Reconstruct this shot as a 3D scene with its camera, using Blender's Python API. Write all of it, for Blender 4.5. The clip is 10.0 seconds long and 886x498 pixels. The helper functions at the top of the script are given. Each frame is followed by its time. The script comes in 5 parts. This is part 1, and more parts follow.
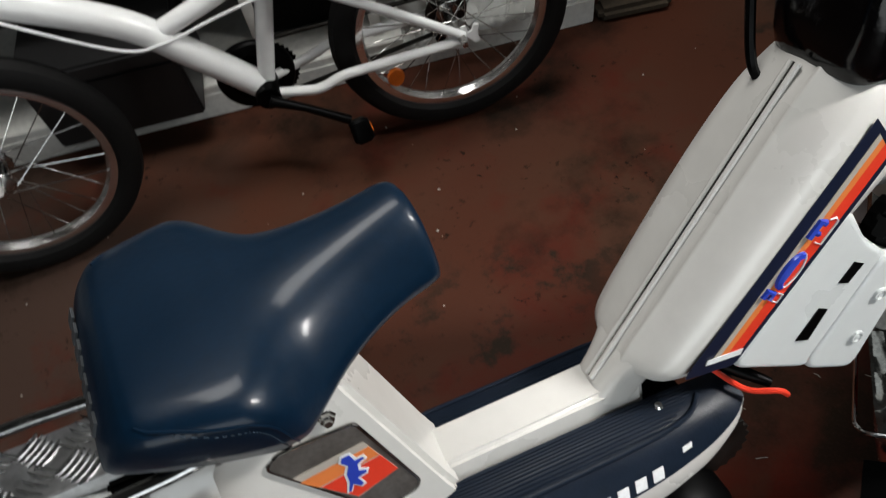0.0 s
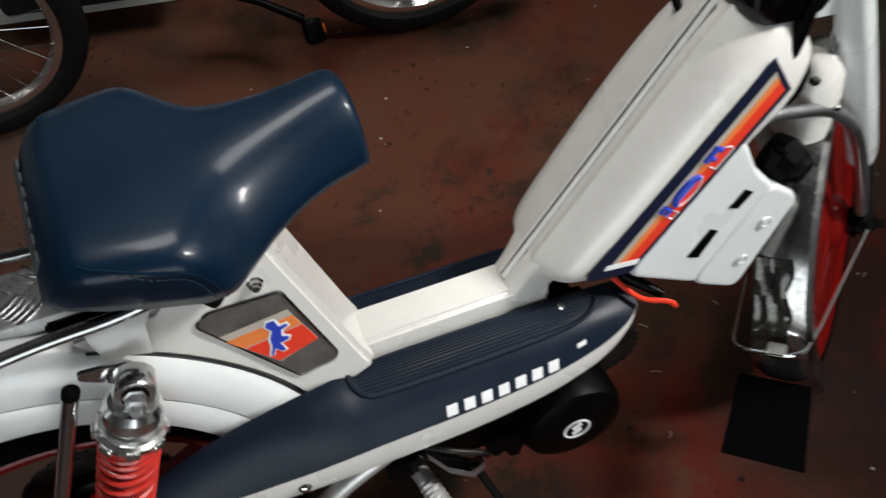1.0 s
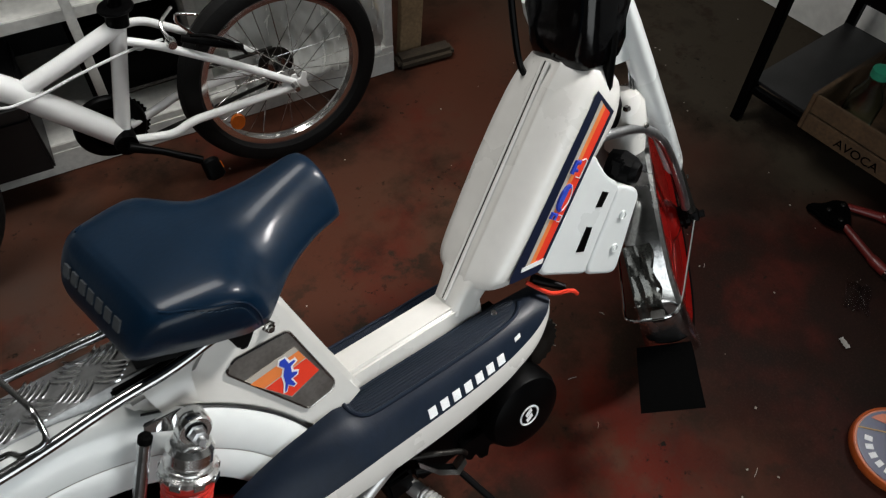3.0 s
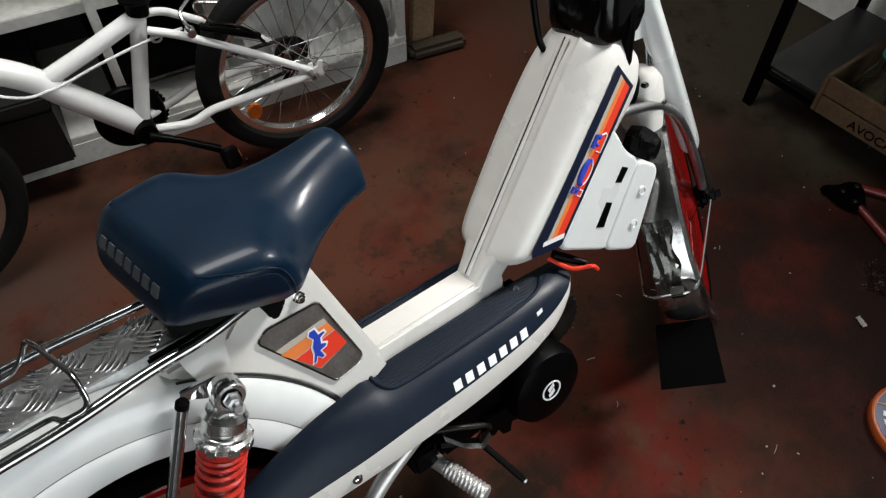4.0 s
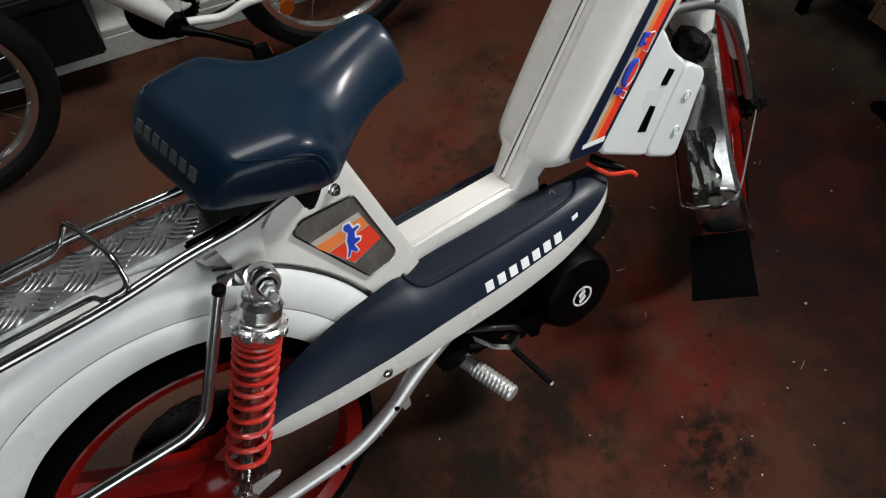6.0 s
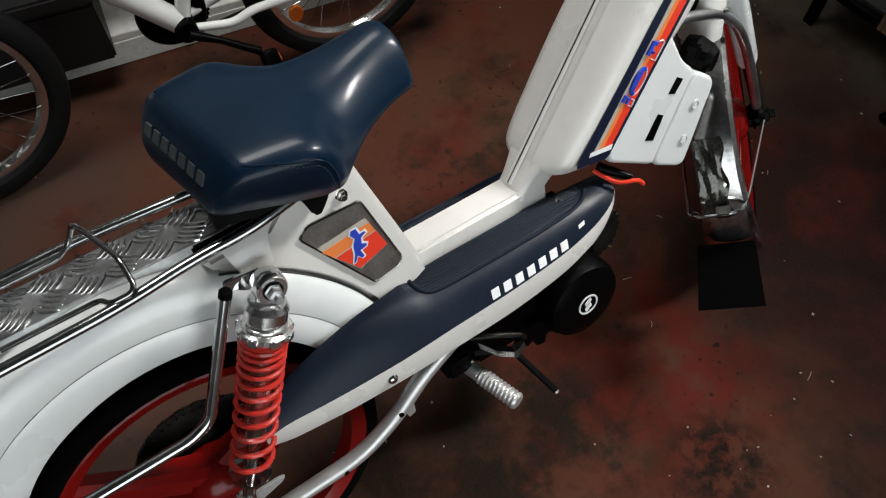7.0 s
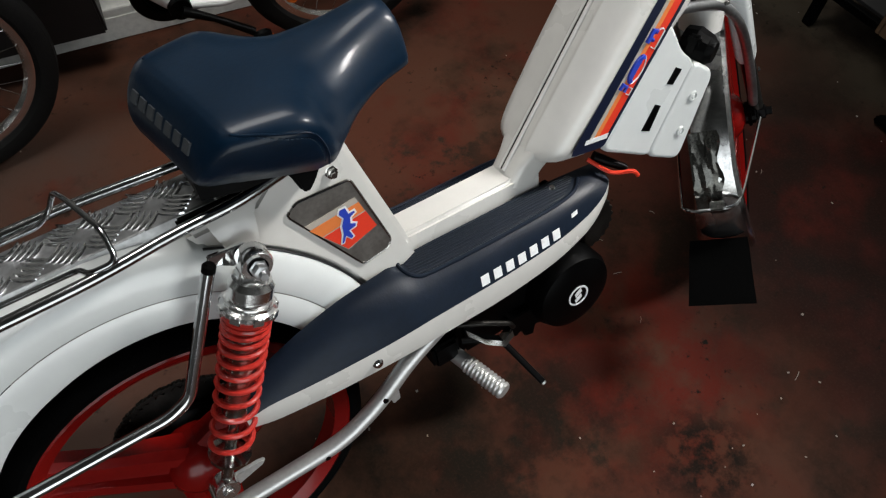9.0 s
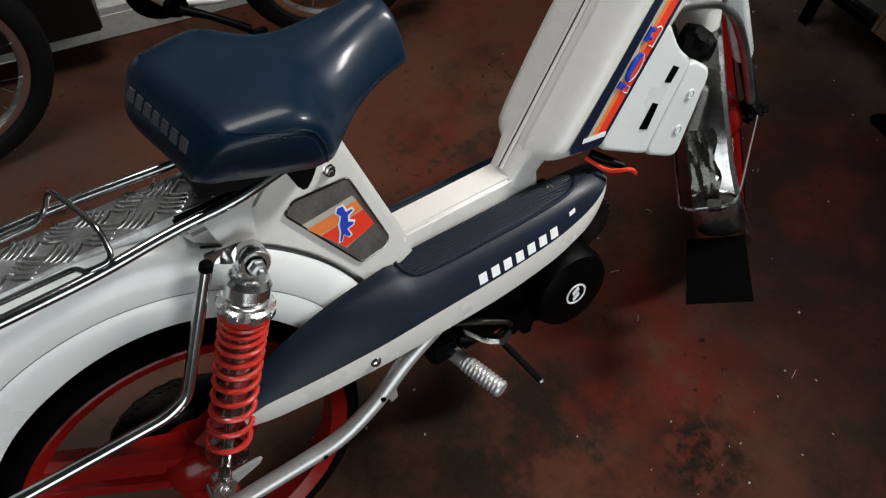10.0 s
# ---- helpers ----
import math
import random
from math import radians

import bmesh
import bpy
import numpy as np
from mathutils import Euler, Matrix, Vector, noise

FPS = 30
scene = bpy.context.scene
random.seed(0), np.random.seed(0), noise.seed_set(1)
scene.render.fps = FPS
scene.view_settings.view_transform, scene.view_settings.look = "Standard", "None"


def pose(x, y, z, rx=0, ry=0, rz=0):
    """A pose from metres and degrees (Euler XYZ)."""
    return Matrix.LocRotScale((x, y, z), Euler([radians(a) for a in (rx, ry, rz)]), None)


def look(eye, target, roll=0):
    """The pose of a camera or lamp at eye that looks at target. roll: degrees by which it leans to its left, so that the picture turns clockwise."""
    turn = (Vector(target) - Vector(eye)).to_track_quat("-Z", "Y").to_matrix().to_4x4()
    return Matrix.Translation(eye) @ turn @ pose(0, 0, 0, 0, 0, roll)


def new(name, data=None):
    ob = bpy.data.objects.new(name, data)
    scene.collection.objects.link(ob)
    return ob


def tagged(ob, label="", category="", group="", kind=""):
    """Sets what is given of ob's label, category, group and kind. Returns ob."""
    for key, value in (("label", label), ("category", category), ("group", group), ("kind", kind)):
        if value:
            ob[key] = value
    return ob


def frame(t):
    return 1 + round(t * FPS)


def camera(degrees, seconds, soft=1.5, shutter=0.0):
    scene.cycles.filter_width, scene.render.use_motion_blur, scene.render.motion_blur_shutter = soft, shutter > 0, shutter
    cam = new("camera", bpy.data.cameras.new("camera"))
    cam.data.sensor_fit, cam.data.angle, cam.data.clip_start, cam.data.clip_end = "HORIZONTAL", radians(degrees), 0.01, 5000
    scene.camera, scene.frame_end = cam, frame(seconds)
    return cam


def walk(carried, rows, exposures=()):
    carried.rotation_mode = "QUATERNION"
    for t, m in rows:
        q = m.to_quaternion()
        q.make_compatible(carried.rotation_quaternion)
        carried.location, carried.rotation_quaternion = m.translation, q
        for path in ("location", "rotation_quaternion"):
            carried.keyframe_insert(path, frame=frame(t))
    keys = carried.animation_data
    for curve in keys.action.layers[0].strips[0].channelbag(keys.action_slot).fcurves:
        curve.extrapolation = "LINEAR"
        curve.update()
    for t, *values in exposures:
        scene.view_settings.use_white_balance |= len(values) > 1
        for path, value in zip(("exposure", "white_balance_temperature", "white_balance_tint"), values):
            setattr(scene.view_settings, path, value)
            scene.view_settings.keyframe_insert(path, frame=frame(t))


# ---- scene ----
cam = camera(61.7, 10.0, 1.2, 0.7)
PATH = [
    (0, (0.217, -0.268, 1.231), (0.478, 0.824, -0.424), -11.1),
    (0.5, (0.223, -0.28, 1.24), (0.469, 0.713, -0.478), -7.6),
    (1, (0.216, -0.332, 1.264), (0.542, 0.55, -0.502), -0.1),
    (1.5, (0.186, -0.365, 1.317), (0.723, 0.574, -0.366), 3.0),
    (2, (0.044, -0.399, 1.365), (0.776, 0.547, -0.238), 3.8),
    (2.5, (0.033, -0.45, 1.384), (0.81, 0.507, -0.191), 3.0),
    (4, (-0.029, -0.499, 1.37), (0.744, 0.483, -0.192), 1.0),
    (4.5, (-0.023, -0.5, 1.36), (0.709, 0.432, -0.25), 1.0),
    (5, (-0.033, -0.5, 1.352), (0.633, 0.371, -0.321), 1.4),
    (5.5, (-0.046, -0.501, 1.345), (0.575, 0.362, -0.349), 0.6),
    (7, (-0.049, -0.501, 1.344), (0.561, 0.395, -0.338), 0.2),
    (7.5, (-0.05, -0.502, 1.333), (0.566, 0.392, -0.347), 1.2),
    (8, (-0.051, -0.503, 1.323), (0.566, 0.384, -0.359), 1.9),
    (8.5, (-0.052, -0.504, 1.321), (0.571, 0.38, -0.361), 2.6),
    (9, (-0.052, -0.505, 1.32), (0.577, 0.369, -0.366), 3.3),
    (9.5, (-0.053, -0.504, 1.316), (0.582, 0.356, -0.375), 3.9),
    (10, (-0.054, -0.503, 1.318), (0.583, 0.362, -0.369), 3.8),
]
EXPOSURES = [(0, 0.05), (0.5, 0.05), (1, 0.15), (1.5, 0.15), (2, -0.08), (2.5, 0.0), (4, 0.30), (4.5, 0.28), (5, 0.12), (5.5, -0.02), (7, 0.18), (8.5, 0.1), (10, 0.05)]
walk(cam, [(t, look(eye, target, roll)) for t, eye, target, roll in PATH], EXPOSURES)

# ---- light: daylight through the open gate behind the camera and a small window, ceiling tubes ----
world = bpy.data.worlds.new("outdoor_sky")
scene.world = world
world.use_nodes = True
wn = world.node_tree.nodes
sky = wn.new("ShaderNodeTexSky")
sky.sky_type, sky.sun_disc = "NISHITA", False
sky.sun_elevation, sky.sun_rotation = radians(35), radians(20)
world.node_tree.links.new(sky.outputs["Color"], wn["Background"].inputs["Color"])
wn["Background"].inputs["Strength"].default_value = 0.06


def area(name, m, sx, sy, power, colour, spread=180):
    data = bpy.data.lights.new(name, "AREA")
    data.shape, data.size, data.size_y, data.energy, data.color = "RECTANGLE", sx, sy, power, colour
    data.spread = radians(spread)
    ob = new(name, data)
    ob.matrix_world = m
    return ob


area("gate_daylight", look((-0.70, -2.56, 1.10), (-0.45, 0.0, 0.95)), 2.6, 1.7, 35, (0.95, 0.99, 1.0))
area("window_daylight", look((2.17, -0.20, 1.85), (0.2, -0.05, 0.9)), 1.05, 0.95, 3, (0.95, 0.98, 1.0))
area("tube_light_east", look((2.0, -0.40, 2.50), (0.2, -0.02, 0.7)) @ pose(0, 0, 0, 0, 0, 90), 1.25, 0.25, 11, (1.0, 0.98, 0.95), 48)
area("tube_light_north", look((0.42, 0.90, 2.54), (0.42, 0.90, 0.0)) @ pose(0, 0, 0, 0, 0, 20), 1.3, 0.6, 21, (1.0, 0.98, 0.95), 130)


# ---- materials ----
def mat(name, colour, rough=0.5, metal=0.0, coat=0.0, var=0.0, scale=8.0, bump=0.0, bump_scale=60.0, dark=None, rvar=0.0, spec=0.5, each=0.0):
    """A node material: base colour with two scales of mottling towards dark, roughness wear and fine relief."""
    m = bpy.data.materials.new(name)
    m.use_nodes = True
    t = m.node_tree
    b = t.nodes["Principled BSDF"]
    b.inputs["Base Color"].default_value = (*colour, 1)
    b.inputs["Roughness"].default_value = rough
    b.inputs["Metallic"].default_value = metal
    b.inputs["Coat Weight"].default_value = coat
    b.inputs["Coat Roughness"].default_value = 0.06
    b.inputs["Specular IOR Level"].default_value = spec
    co = t.nodes.new("ShaderNodeTexCoord")
    if var > 0 or rvar > 0:
        n1, n2 = t.nodes.new("ShaderNodeTexNoise"), t.nodes.new("ShaderNodeTexNoise")
        n1.inputs["Scale"].default_value, n1.inputs["Detail"].default_value = scale, 6
        n2.inputs["Scale"].default_value, n2.inputs["Detail"].default_value = scale * 9, 4
        t.links.new(co.outputs["Object"], n1.inputs["Vector"])
        t.links.new(co.outputs["Object"], n2.inputs["Vector"])
        mul = t.nodes.new("ShaderNodeMath")
        mul.operation = "MULTIPLY"
        t.links.new(n1.outputs["Fac"], mul.inputs[0])
        t.links.new(n2.outputs["Fac"], mul.inputs[1])
        ramp = t.nodes.new("ShaderNodeMapRange")
        ramp.inputs["From Min"].default_value, ramp.inputs["From Max"].default_value = 0.14, 0.38
        t.links.new(mul.outputs[0], ramp.inputs["Value"])
        if var > 0:
            mix = t.nodes.new("ShaderNodeMix")
            mix.data_type = "RGBA"
            dk = dark or tuple(c * (1 - var) for c in colour)
            mix.inputs["A"].default_value, mix.inputs["B"].default_value = (*dk, 1), (*colour, 1)
            t.links.new(ramp.outputs[0], mix.inputs["Factor"])
            t.links.new(mix.outputs["Result"], b.inputs["Base Color"])
        if rvar > 0:
            rr = t.nodes.new("ShaderNodeMapRange")
            rr.inputs["From Min"].default_value, rr.inputs["From Max"].default_value = 0.3, 0.7
            rr.inputs["To Min"].default_value, rr.inputs["To Max"].default_value = rough - rvar, rough + rvar
            t.links.new(n1.outputs["Fac"], rr.inputs["Value"])
            t.links.new(rr.outputs[0], b.inputs["Roughness"])
    if bump > 0:
        n3, bp = t.nodes.new("ShaderNodeTexNoise"), t.nodes.new("ShaderNodeBump")
        n3.inputs["Scale"].default_value, n3.inputs["Detail"].default_value = bump_scale, 5
        bp.inputs["Strength"].default_value, bp.inputs["Distance"].default_value = bump, 0.002
        t.links.new(co.outputs["Object"], n3.inputs["Vector"])
        t.links.new(n3.outputs["Fac"], bp.inputs["Height"])
        t.links.new(bp.outputs["Normal"], b.inputs["Normal"])
    return m


WHITE = mat("white_paint", (0.62, 0.61, 0.58), 0.28, coat=0.4, var=0.05, scale=5, rvar=0.05, bump=0.04, bump_scale=12)
WHITE_COOL = mat("fender_white_paint", (0.63, 0.655, 0.65), 0.3, coat=0.35, var=0.05, scale=4, rvar=0.05, bump=0.04, bump_scale=12)
BLUE_VINYL = mat("blue_seat_vinyl", (0.0008, 0.0094, 0.0235), 0.42, coat=0.20, var=0.2, scale=14, rvar=0.05, bump=0.10, bump_scale=160, spec=0.16)
BLUE_VINYL.node_tree.nodes["Principled BSDF"].inputs["Coat Roughness"].default_value = 0.15
NAVY = mat("navy_plastic", (0.0058, 0.0110, 0.0215), 0.42, var=0.25, scale=10, rvar=0.08, bump=0.12, bump_scale=300, spec=0.2)
RED = mat("red_enamel", (0.185, 0.0050, 0.0040), 0.22, coat=0.08, var=0.15, scale=9, rvar=0.05, spec=0.22)
RED_SPRING = mat("red_spring_enamel", (0.47, 0.026, 0.018), 0.3, coat=0.3, var=0.1, scale=30)
CHROME = mat("chrome", (0.82, 0.83, 0.84), 0.09, metal=1.0, rvar=0.04, scale=20, var=0.06)
TREAD_ALU = mat("bright_tread_aluminium", (0.82, 0.83, 0.84), 0.2, metal=1.0, rvar=0.1, scale=14, var=0.25)
RAIL_CHROME = mat("grey_chrome", (0.44, 0.445, 0.45), 0.16, metal=1.0, rvar=0.06, scale=20, var=0.25)
STAY_CHROME = mat("bright_tube_chrome", (0.60, 0.61, 0.62), 0.15, metal=1.0, rvar=0.05, scale=20, var=0.2)
POLISHED = mat("polished_aluminium", (0.86, 0.86, 0.85), 0.2, metal=1.0, rvar=0.05, scale=20, var=0.06)
OLD_CHROME = mat("worn_chrome", (0.52, 0.51, 0.49), 0.2, metal=1.0, rvar=0.12, scale=14, var=0.35, bump=0.05, bump_scale=40)
SILVER = mat("silver_paint", (0.55, 0.55, 0.54), 0.38, metal=0.7, var=0.15, scale=20, rvar=0.06)
ALU = mat("aluminium", (0.62, 0.62, 0.62), 0.26, metal=1.0, var=0.25, scale=25, rvar=0.1, bump=0.05, bump_scale=80)
RUBBER = mat("black_rubber", (0.0011, 0.0011, 0.0011), 0.75, var=0.4, scale=18, bump=0.2, bump_scale=150, spec=0.04)
BLACK = mat("black_paint", (0.0008, 0.0008, 0.0009), 0.42, var=0.3, scale=20, rvar=0.1, spec=0.07)
BLACK_VINYL = mat("black_vinyl", (0.0015, 0.0015, 0.0018), 0.13, var=0.3, scale=12, bump=0.5, bump_scale=22, rvar=0.05, spec=0.3)
DARK_STEEL = mat("oily_dark_steel", (0.03, 0.028, 0.025), 0.42, metal=0.8, var=0.5, scale=30, rvar=0.1)
ORANGE = mat("orange_decal", (0.72, 0.20, 0.05), 0.3, coat=0.3, var=0.06, scale=20)
RED_DECAL = mat("red_decal", (0.72, 0.045, 0.02), 0.3, coat=0.3, var=0.06, scale=20)
BEIGE_DECAL = mat("grey_beige_decal", (0.42, 0.38, 0.33), 0.3, coat=0.3, var=0.06, scale=20)
NAVY_DECAL = mat("dark_blue_decal", (0.008, 0.012, 0.03), 0.28, coat=0.3, var=0.1, scale=20)
BLUE_DECAL = mat("blue_decal", (0.02, 0.05, 0.42), 0.3, coat=0.3, var=0.06, scale=20)
THREAD = mat("grey_blue_thread", (0.022, 0.036, 0.052), 0.7, var=0.3, scale=90, spec=0.1)
GREY_PRINT = mat("faded_grey_print", (0.042, 0.048, 0.054), 0.5, var=0.2, scale=40)
LETTER = mat("white_print", (0.75, 0.76, 0.77), 0.45, var=0.15, scale=40)
GREY_PLATE = mat("brushed_grey_plate", (0.29, 0.275, 0.255), 0.33, metal=0.85, var=0.25, scale=20, rvar=0.08)
AMBER = mat("amber_plastic", (0.75, 0.16, 0.015), 0.2, coat=0.5, var=0.15, scale=30)
SHELF_WHITE = mat("chipped_white_shelf_paint", (0.74, 0.74, 0.70), 0.5, var=0.22, scale=7, bump=0.1, bump_scale=30)
WOOD = mat("bare_pine", (0.36, 0.25, 0.14), 0.6, var=0.4, scale=10, bump=0.2, bump_scale=60)
CRATE_WOOD = mat("old_crate_wood", (0.085, 0.048, 0.021), 0.65, var=0.5, scale=12, bump=0.25, bump_scale=70)
WALL = mat("wall_plaster", (0.80, 0.80, 0.77), 0.75, var=0.2, scale=3, bump=0.25, bump_scale=40)
ROUGH_WALL = mat("grey_cement_render", (0.27, 0.265, 0.25), 0.85, var=0.3, scale=3, bump=0.3, bump_scale=40)
CEILING = mat("dark_grey_ceiling", (0.07, 0.07, 0.066), 0.9, var=0.3, scale=3, bump=0.2, bump_scale=30)
DULL_CHROME = mat("dull_chrome", (0.50, 0.50, 0.49), 0.22, metal=1.0, rvar=0.10, scale=14, var=0.45, bump=0.08, bump_scale=40)
PLATE_ALU = mat("grubby_aluminium", (0.56, 0.57, 0.58), 0.36, metal=1.0, rvar=0.06, scale=14, var=0.3, bump=0.015, bump_scale=60)
CARD_BLACK = mat("black_box_board", (0.006, 0.006, 0.0065), 0.5, var=0.4, scale=8, bump=0.1)
GREY_DARK = mat("dark_grey_plastic", (0.014, 0.014, 0.0145), 0.4, var=0.4, scale=14)
SOIL = mat("dark_fluff", (0.05, 0.035, 0.02), 0.9, var=0.5, scale=20)
DARK_RED = mat("dark_red_grip", (0.12, 0.012, 0.010), 0.4, var=0.3, scale=20)
LABEL_BLUE = mat("navy_tin_label", (0.010, 0.018, 0.075), 0.35, var=0.2, scale=20)
TIN_ORANGE = mat("orange_tin_print", (0.45, 0.09, 0.02), 0.35, var=0.2, scale=20)
YELLOW = mat("yellow_plastic", (0.45, 0.24, 0.03), 0.4, var=0.3, scale=12)


def clear(name, colour, rough, ior=1.45, through_part=1.0):
    m = bpy.data.materials.new(name)
    m.use_nodes = True
    b = m.node_tree.nodes["Principled BSDF"]
    b.inputs["Base Color"].default_value = (*colour, 1)
    b.inputs["Roughness"].default_value, b.inputs["IOR"].default_value = rough, ior
    b.inputs["Transmission Weight"].default_value = through_part
    return m


GLASS = clear("bottle_glass", (0.75, 0.9, 0.86), 0.05)
FILM = clear("crumpled_plastic_film", (0.93, 0.95, 0.94), 0.18, 1.35, 0.72)
BIKE_TYRE = mat("dusty_bicycle_rubber", (0.0032, 0.0031, 0.003), 0.7, var=0.5, scale=25, bump=0.5, bump_scale=90, spec=0.2)
FOIL = mat("crumpled_grey_film", (0.10, 0.10, 0.09), 0.17, metal=0.7, var=0.5, scale=25, rvar=0.1)


def floor_material():
    """Worn oxide-red floor paint: patches rubbed to grey concrete, oily stains, pale flecks; shade painted in at the
    right and by the engine.
    """
    m = bpy.data.materials.new("worn_red_floor_paint")
    m.use_nodes = True
    t = m.node_tree
    b = t.nodes["Principled BSDF"]
    b.inputs["Specular IOR Level"].default_value = 0.035
    co = t.nodes.new("ShaderNodeTexCoord")

    def noise_at(scale, detail, rough=0.6, shift=(0, 0, 0)):
        mp, n = t.nodes.new("ShaderNodeMapping"), t.nodes.new("ShaderNodeTexNoise")
        mp.inputs["Location"].default_value = shift
        n.inputs["Scale"].default_value, n.inputs["Detail"].default_value, n.inputs["Roughness"].default_value = scale, detail, rough
        t.links.new(co.outputs["Object"], mp.inputs["Vector"])
        t.links.new(mp.outputs["Vector"], n.inputs["Vector"])
        return n.outputs["Fac"]

    def span(fac, a, z, lo=0.0, hi=1.0):
        r = t.nodes.new("ShaderNodeMapRange")
        r.inputs["From Min"].default_value, r.inputs["From Max"].default_value = a, z
        r.inputs["To Min"].default_value, r.inputs["To Max"].default_value = lo, hi
        t.links.new(fac, r.inputs["Value"])
        return r.outputs[0]

    def blend(fac, a, z):
        mix = t.nodes.new("ShaderNodeMix")
        mix.data_type = "RGBA"
        t.links.new(fac, mix.inputs["Factor"])
        for key, v in (("A", a), ("B", z)):
            if isinstance(v, tuple):
                mix.inputs[key].default_value = (*v, 1)
            else:
                t.links.new(v, mix.inputs[key])
        return mix.outputs["Result"]

    sep = t.nodes.new("ShaderNodeSeparateXYZ")
    t.links.new(co.outputs["Object"], sep.inputs[0])

    def add(a, z, k):
        ma = t.nodes.new("ShaderNodeMath")
        ma.operation, ma.inputs[2].default_value = "MULTIPLY_ADD", 0.0
        t.links.new(a, ma.inputs[0])
        ma.inputs[1].default_value = k
        t.links.new(z, ma.inputs[2])
        return ma.outputs[0]

    red = blend(span(noise_at(1.6, 3, 0.5), 0.35, 0.65), (0.0560, 0.0220, 0.0136), (0.0710, 0.0240, 0.0138))
    brown = blend(span(noise_at(1.1, 4, 0.55, (3, 1, 0)), 0.48, 0.62), red, (0.0620, 0.0282, 0.0170))
    edge_n = noise_at(2.6, 5, 0.6, (5, 5, 0))
    bare = t.nodes.new("ShaderNodeMath")
    bare.operation = "MULTIPLY"
    t.links.new(span(add(sep.outputs["X"], add(edge_n, sep.outputs["Y"], 0.35), 0.32), 0.52, 0.68), bare.inputs[0])
    t.links.new(span(add(edge_n, sep.outputs["X"], 0.5), 1.46, 1.88), bare.inputs[1])
    dust = span(add(sep.outputs["X"], edge_n, -0.8), 0.42, 0.75, 0.0, 0.75)
    brown = blend(dust, brown, (0.0440, 0.0325, 0.0265))
    bright = blend(span(noise_at(3.0, 5, 0.62, (1, 9, 0)), 0.52, 0.64), brown, (0.0680, 0.0165, 0.0102))
    # redder paint here; the floor's dimmer light is also put into its colour
    dimmed_red_area = t.nodes.new("ShaderNodeMath")
    dimmed_red_area.operation = "MULTIPLY"
    t.links.new(span(add(edge_n, sep.outputs["X"], 0.6), 1.02, 1.35), dimmed_red_area.inputs[0])
    t.links.new(span(add(edge_n, sep.outputs["Y"], 0.5), 0.62, 0.30), dimmed_red_area.inputs[1])
    dimmed_red = dimmed_red_area.outputs[0]
    bright = blend(dimmed_red, bright, blend(span(noise_at(5.0, 5, 0.6, (3, 6, 0)), 0.38, 0.62), (0.0165, 0.0068, 0.0055), (0.0420, 0.0095, 0.0068)))
    bright = blend(bare.outputs[0], bright, (0.0350, 0.0285, 0.0200))
    patchy = t.nodes.new("ShaderNodeMath")
    patchy.operation = "MULTIPLY"
    t.links.new(span(noise_at(9.5, 6, 0.65, (7, 2, 0)), 0.53, 0.62), patchy.inputs[0])
    t.links.new(span(noise_at(1.7, 3, 0.5, (8, 3, 0)), 0.46, 0.60), patchy.inputs[1])
    spotted = t.nodes.new("ShaderNodeMath")
    spotted.operation = "MULTIPLY"
    t.links.new(patchy.outputs[0], spotted.inputs[0])
    t.links.new(span(dimmed_red, 0.2, 0.9, 1.0, 0.12), spotted.inputs[1])
    green = blend(spotted.outputs[0], bright, (0.0225, 0.0155, 0.0108))
    oil_and_shade = blend(span(noise_at(2.7, 6, 0.62, (2, 7, 0)), 0.53, 0.68), green, (0.0125, 0.0088, 0.0062))

    def stain_and_shade(under, x, y, reach, colour, scale, shift, strength):
        """A ragged patch of colour round one place, for stains and for shade."""
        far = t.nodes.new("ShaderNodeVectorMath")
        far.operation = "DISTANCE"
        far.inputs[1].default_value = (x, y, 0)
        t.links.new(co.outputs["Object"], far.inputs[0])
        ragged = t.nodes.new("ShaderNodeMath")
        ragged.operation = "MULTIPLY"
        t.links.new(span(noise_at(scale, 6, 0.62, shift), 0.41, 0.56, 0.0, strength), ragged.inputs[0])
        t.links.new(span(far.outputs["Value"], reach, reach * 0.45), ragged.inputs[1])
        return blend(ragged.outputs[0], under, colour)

    oil_and_shade = stain_and_shade(oil_and_shade, 0.63, -0.25, 0.30, (0.0820, 0.0100, 0.0056), 6.5, (6, 1, 0), 0.9)
    oil_and_shade = stain_and_shade(oil_and_shade, 1.16, -0.06, 0.24, (0.0640, 0.0095, 0.0060), 5.5, (1, 3, 0), 0.85)
    # by flap and engine: stains, with the shade there put into their colour
    oil_and_shade = stain_and_shade(oil_and_shade, 0.84, -0.06, 0.20, (0.0130, 0.0098, 0.0066), 4.5, (3, 2, 0), 0.9)
    oil_and_shade = stain_and_shade(oil_and_shade, 0.34, -0.24, 0.30, (0.0120, 0.0090, 0.0062), 7.0, (4, 8, 0), 0.9)
    # right side: shade put into the floor as a broad dark patch
    oil_and_shade = stain_and_shade(oil_and_shade, 1.30, -0.28, 0.60, (0.0110, 0.0068, 0.0052), 3.5, (2, 5, 0), 0.85)
    oil_and_shade = stain_and_shade(oil_and_shade, 0.60, -0.45, 0.12, (0.0085, 0.0062, 0.0048), 26.0, (7, 7, 0), 0.95)
    worn = span(noise_at(5.0, 4, 0.6, (9, 4, 0)), 0.48, 0.62)
    chips = t.nodes.new("ShaderNodeMath")
    chips.operation = "MULTIPLY"
    t.links.new(worn, chips.inputs[0])
    t.links.new(span(noise_at(48.0, 3, 0.6, (4, 4, 0)), 0.60, 0.70), chips.inputs[1])
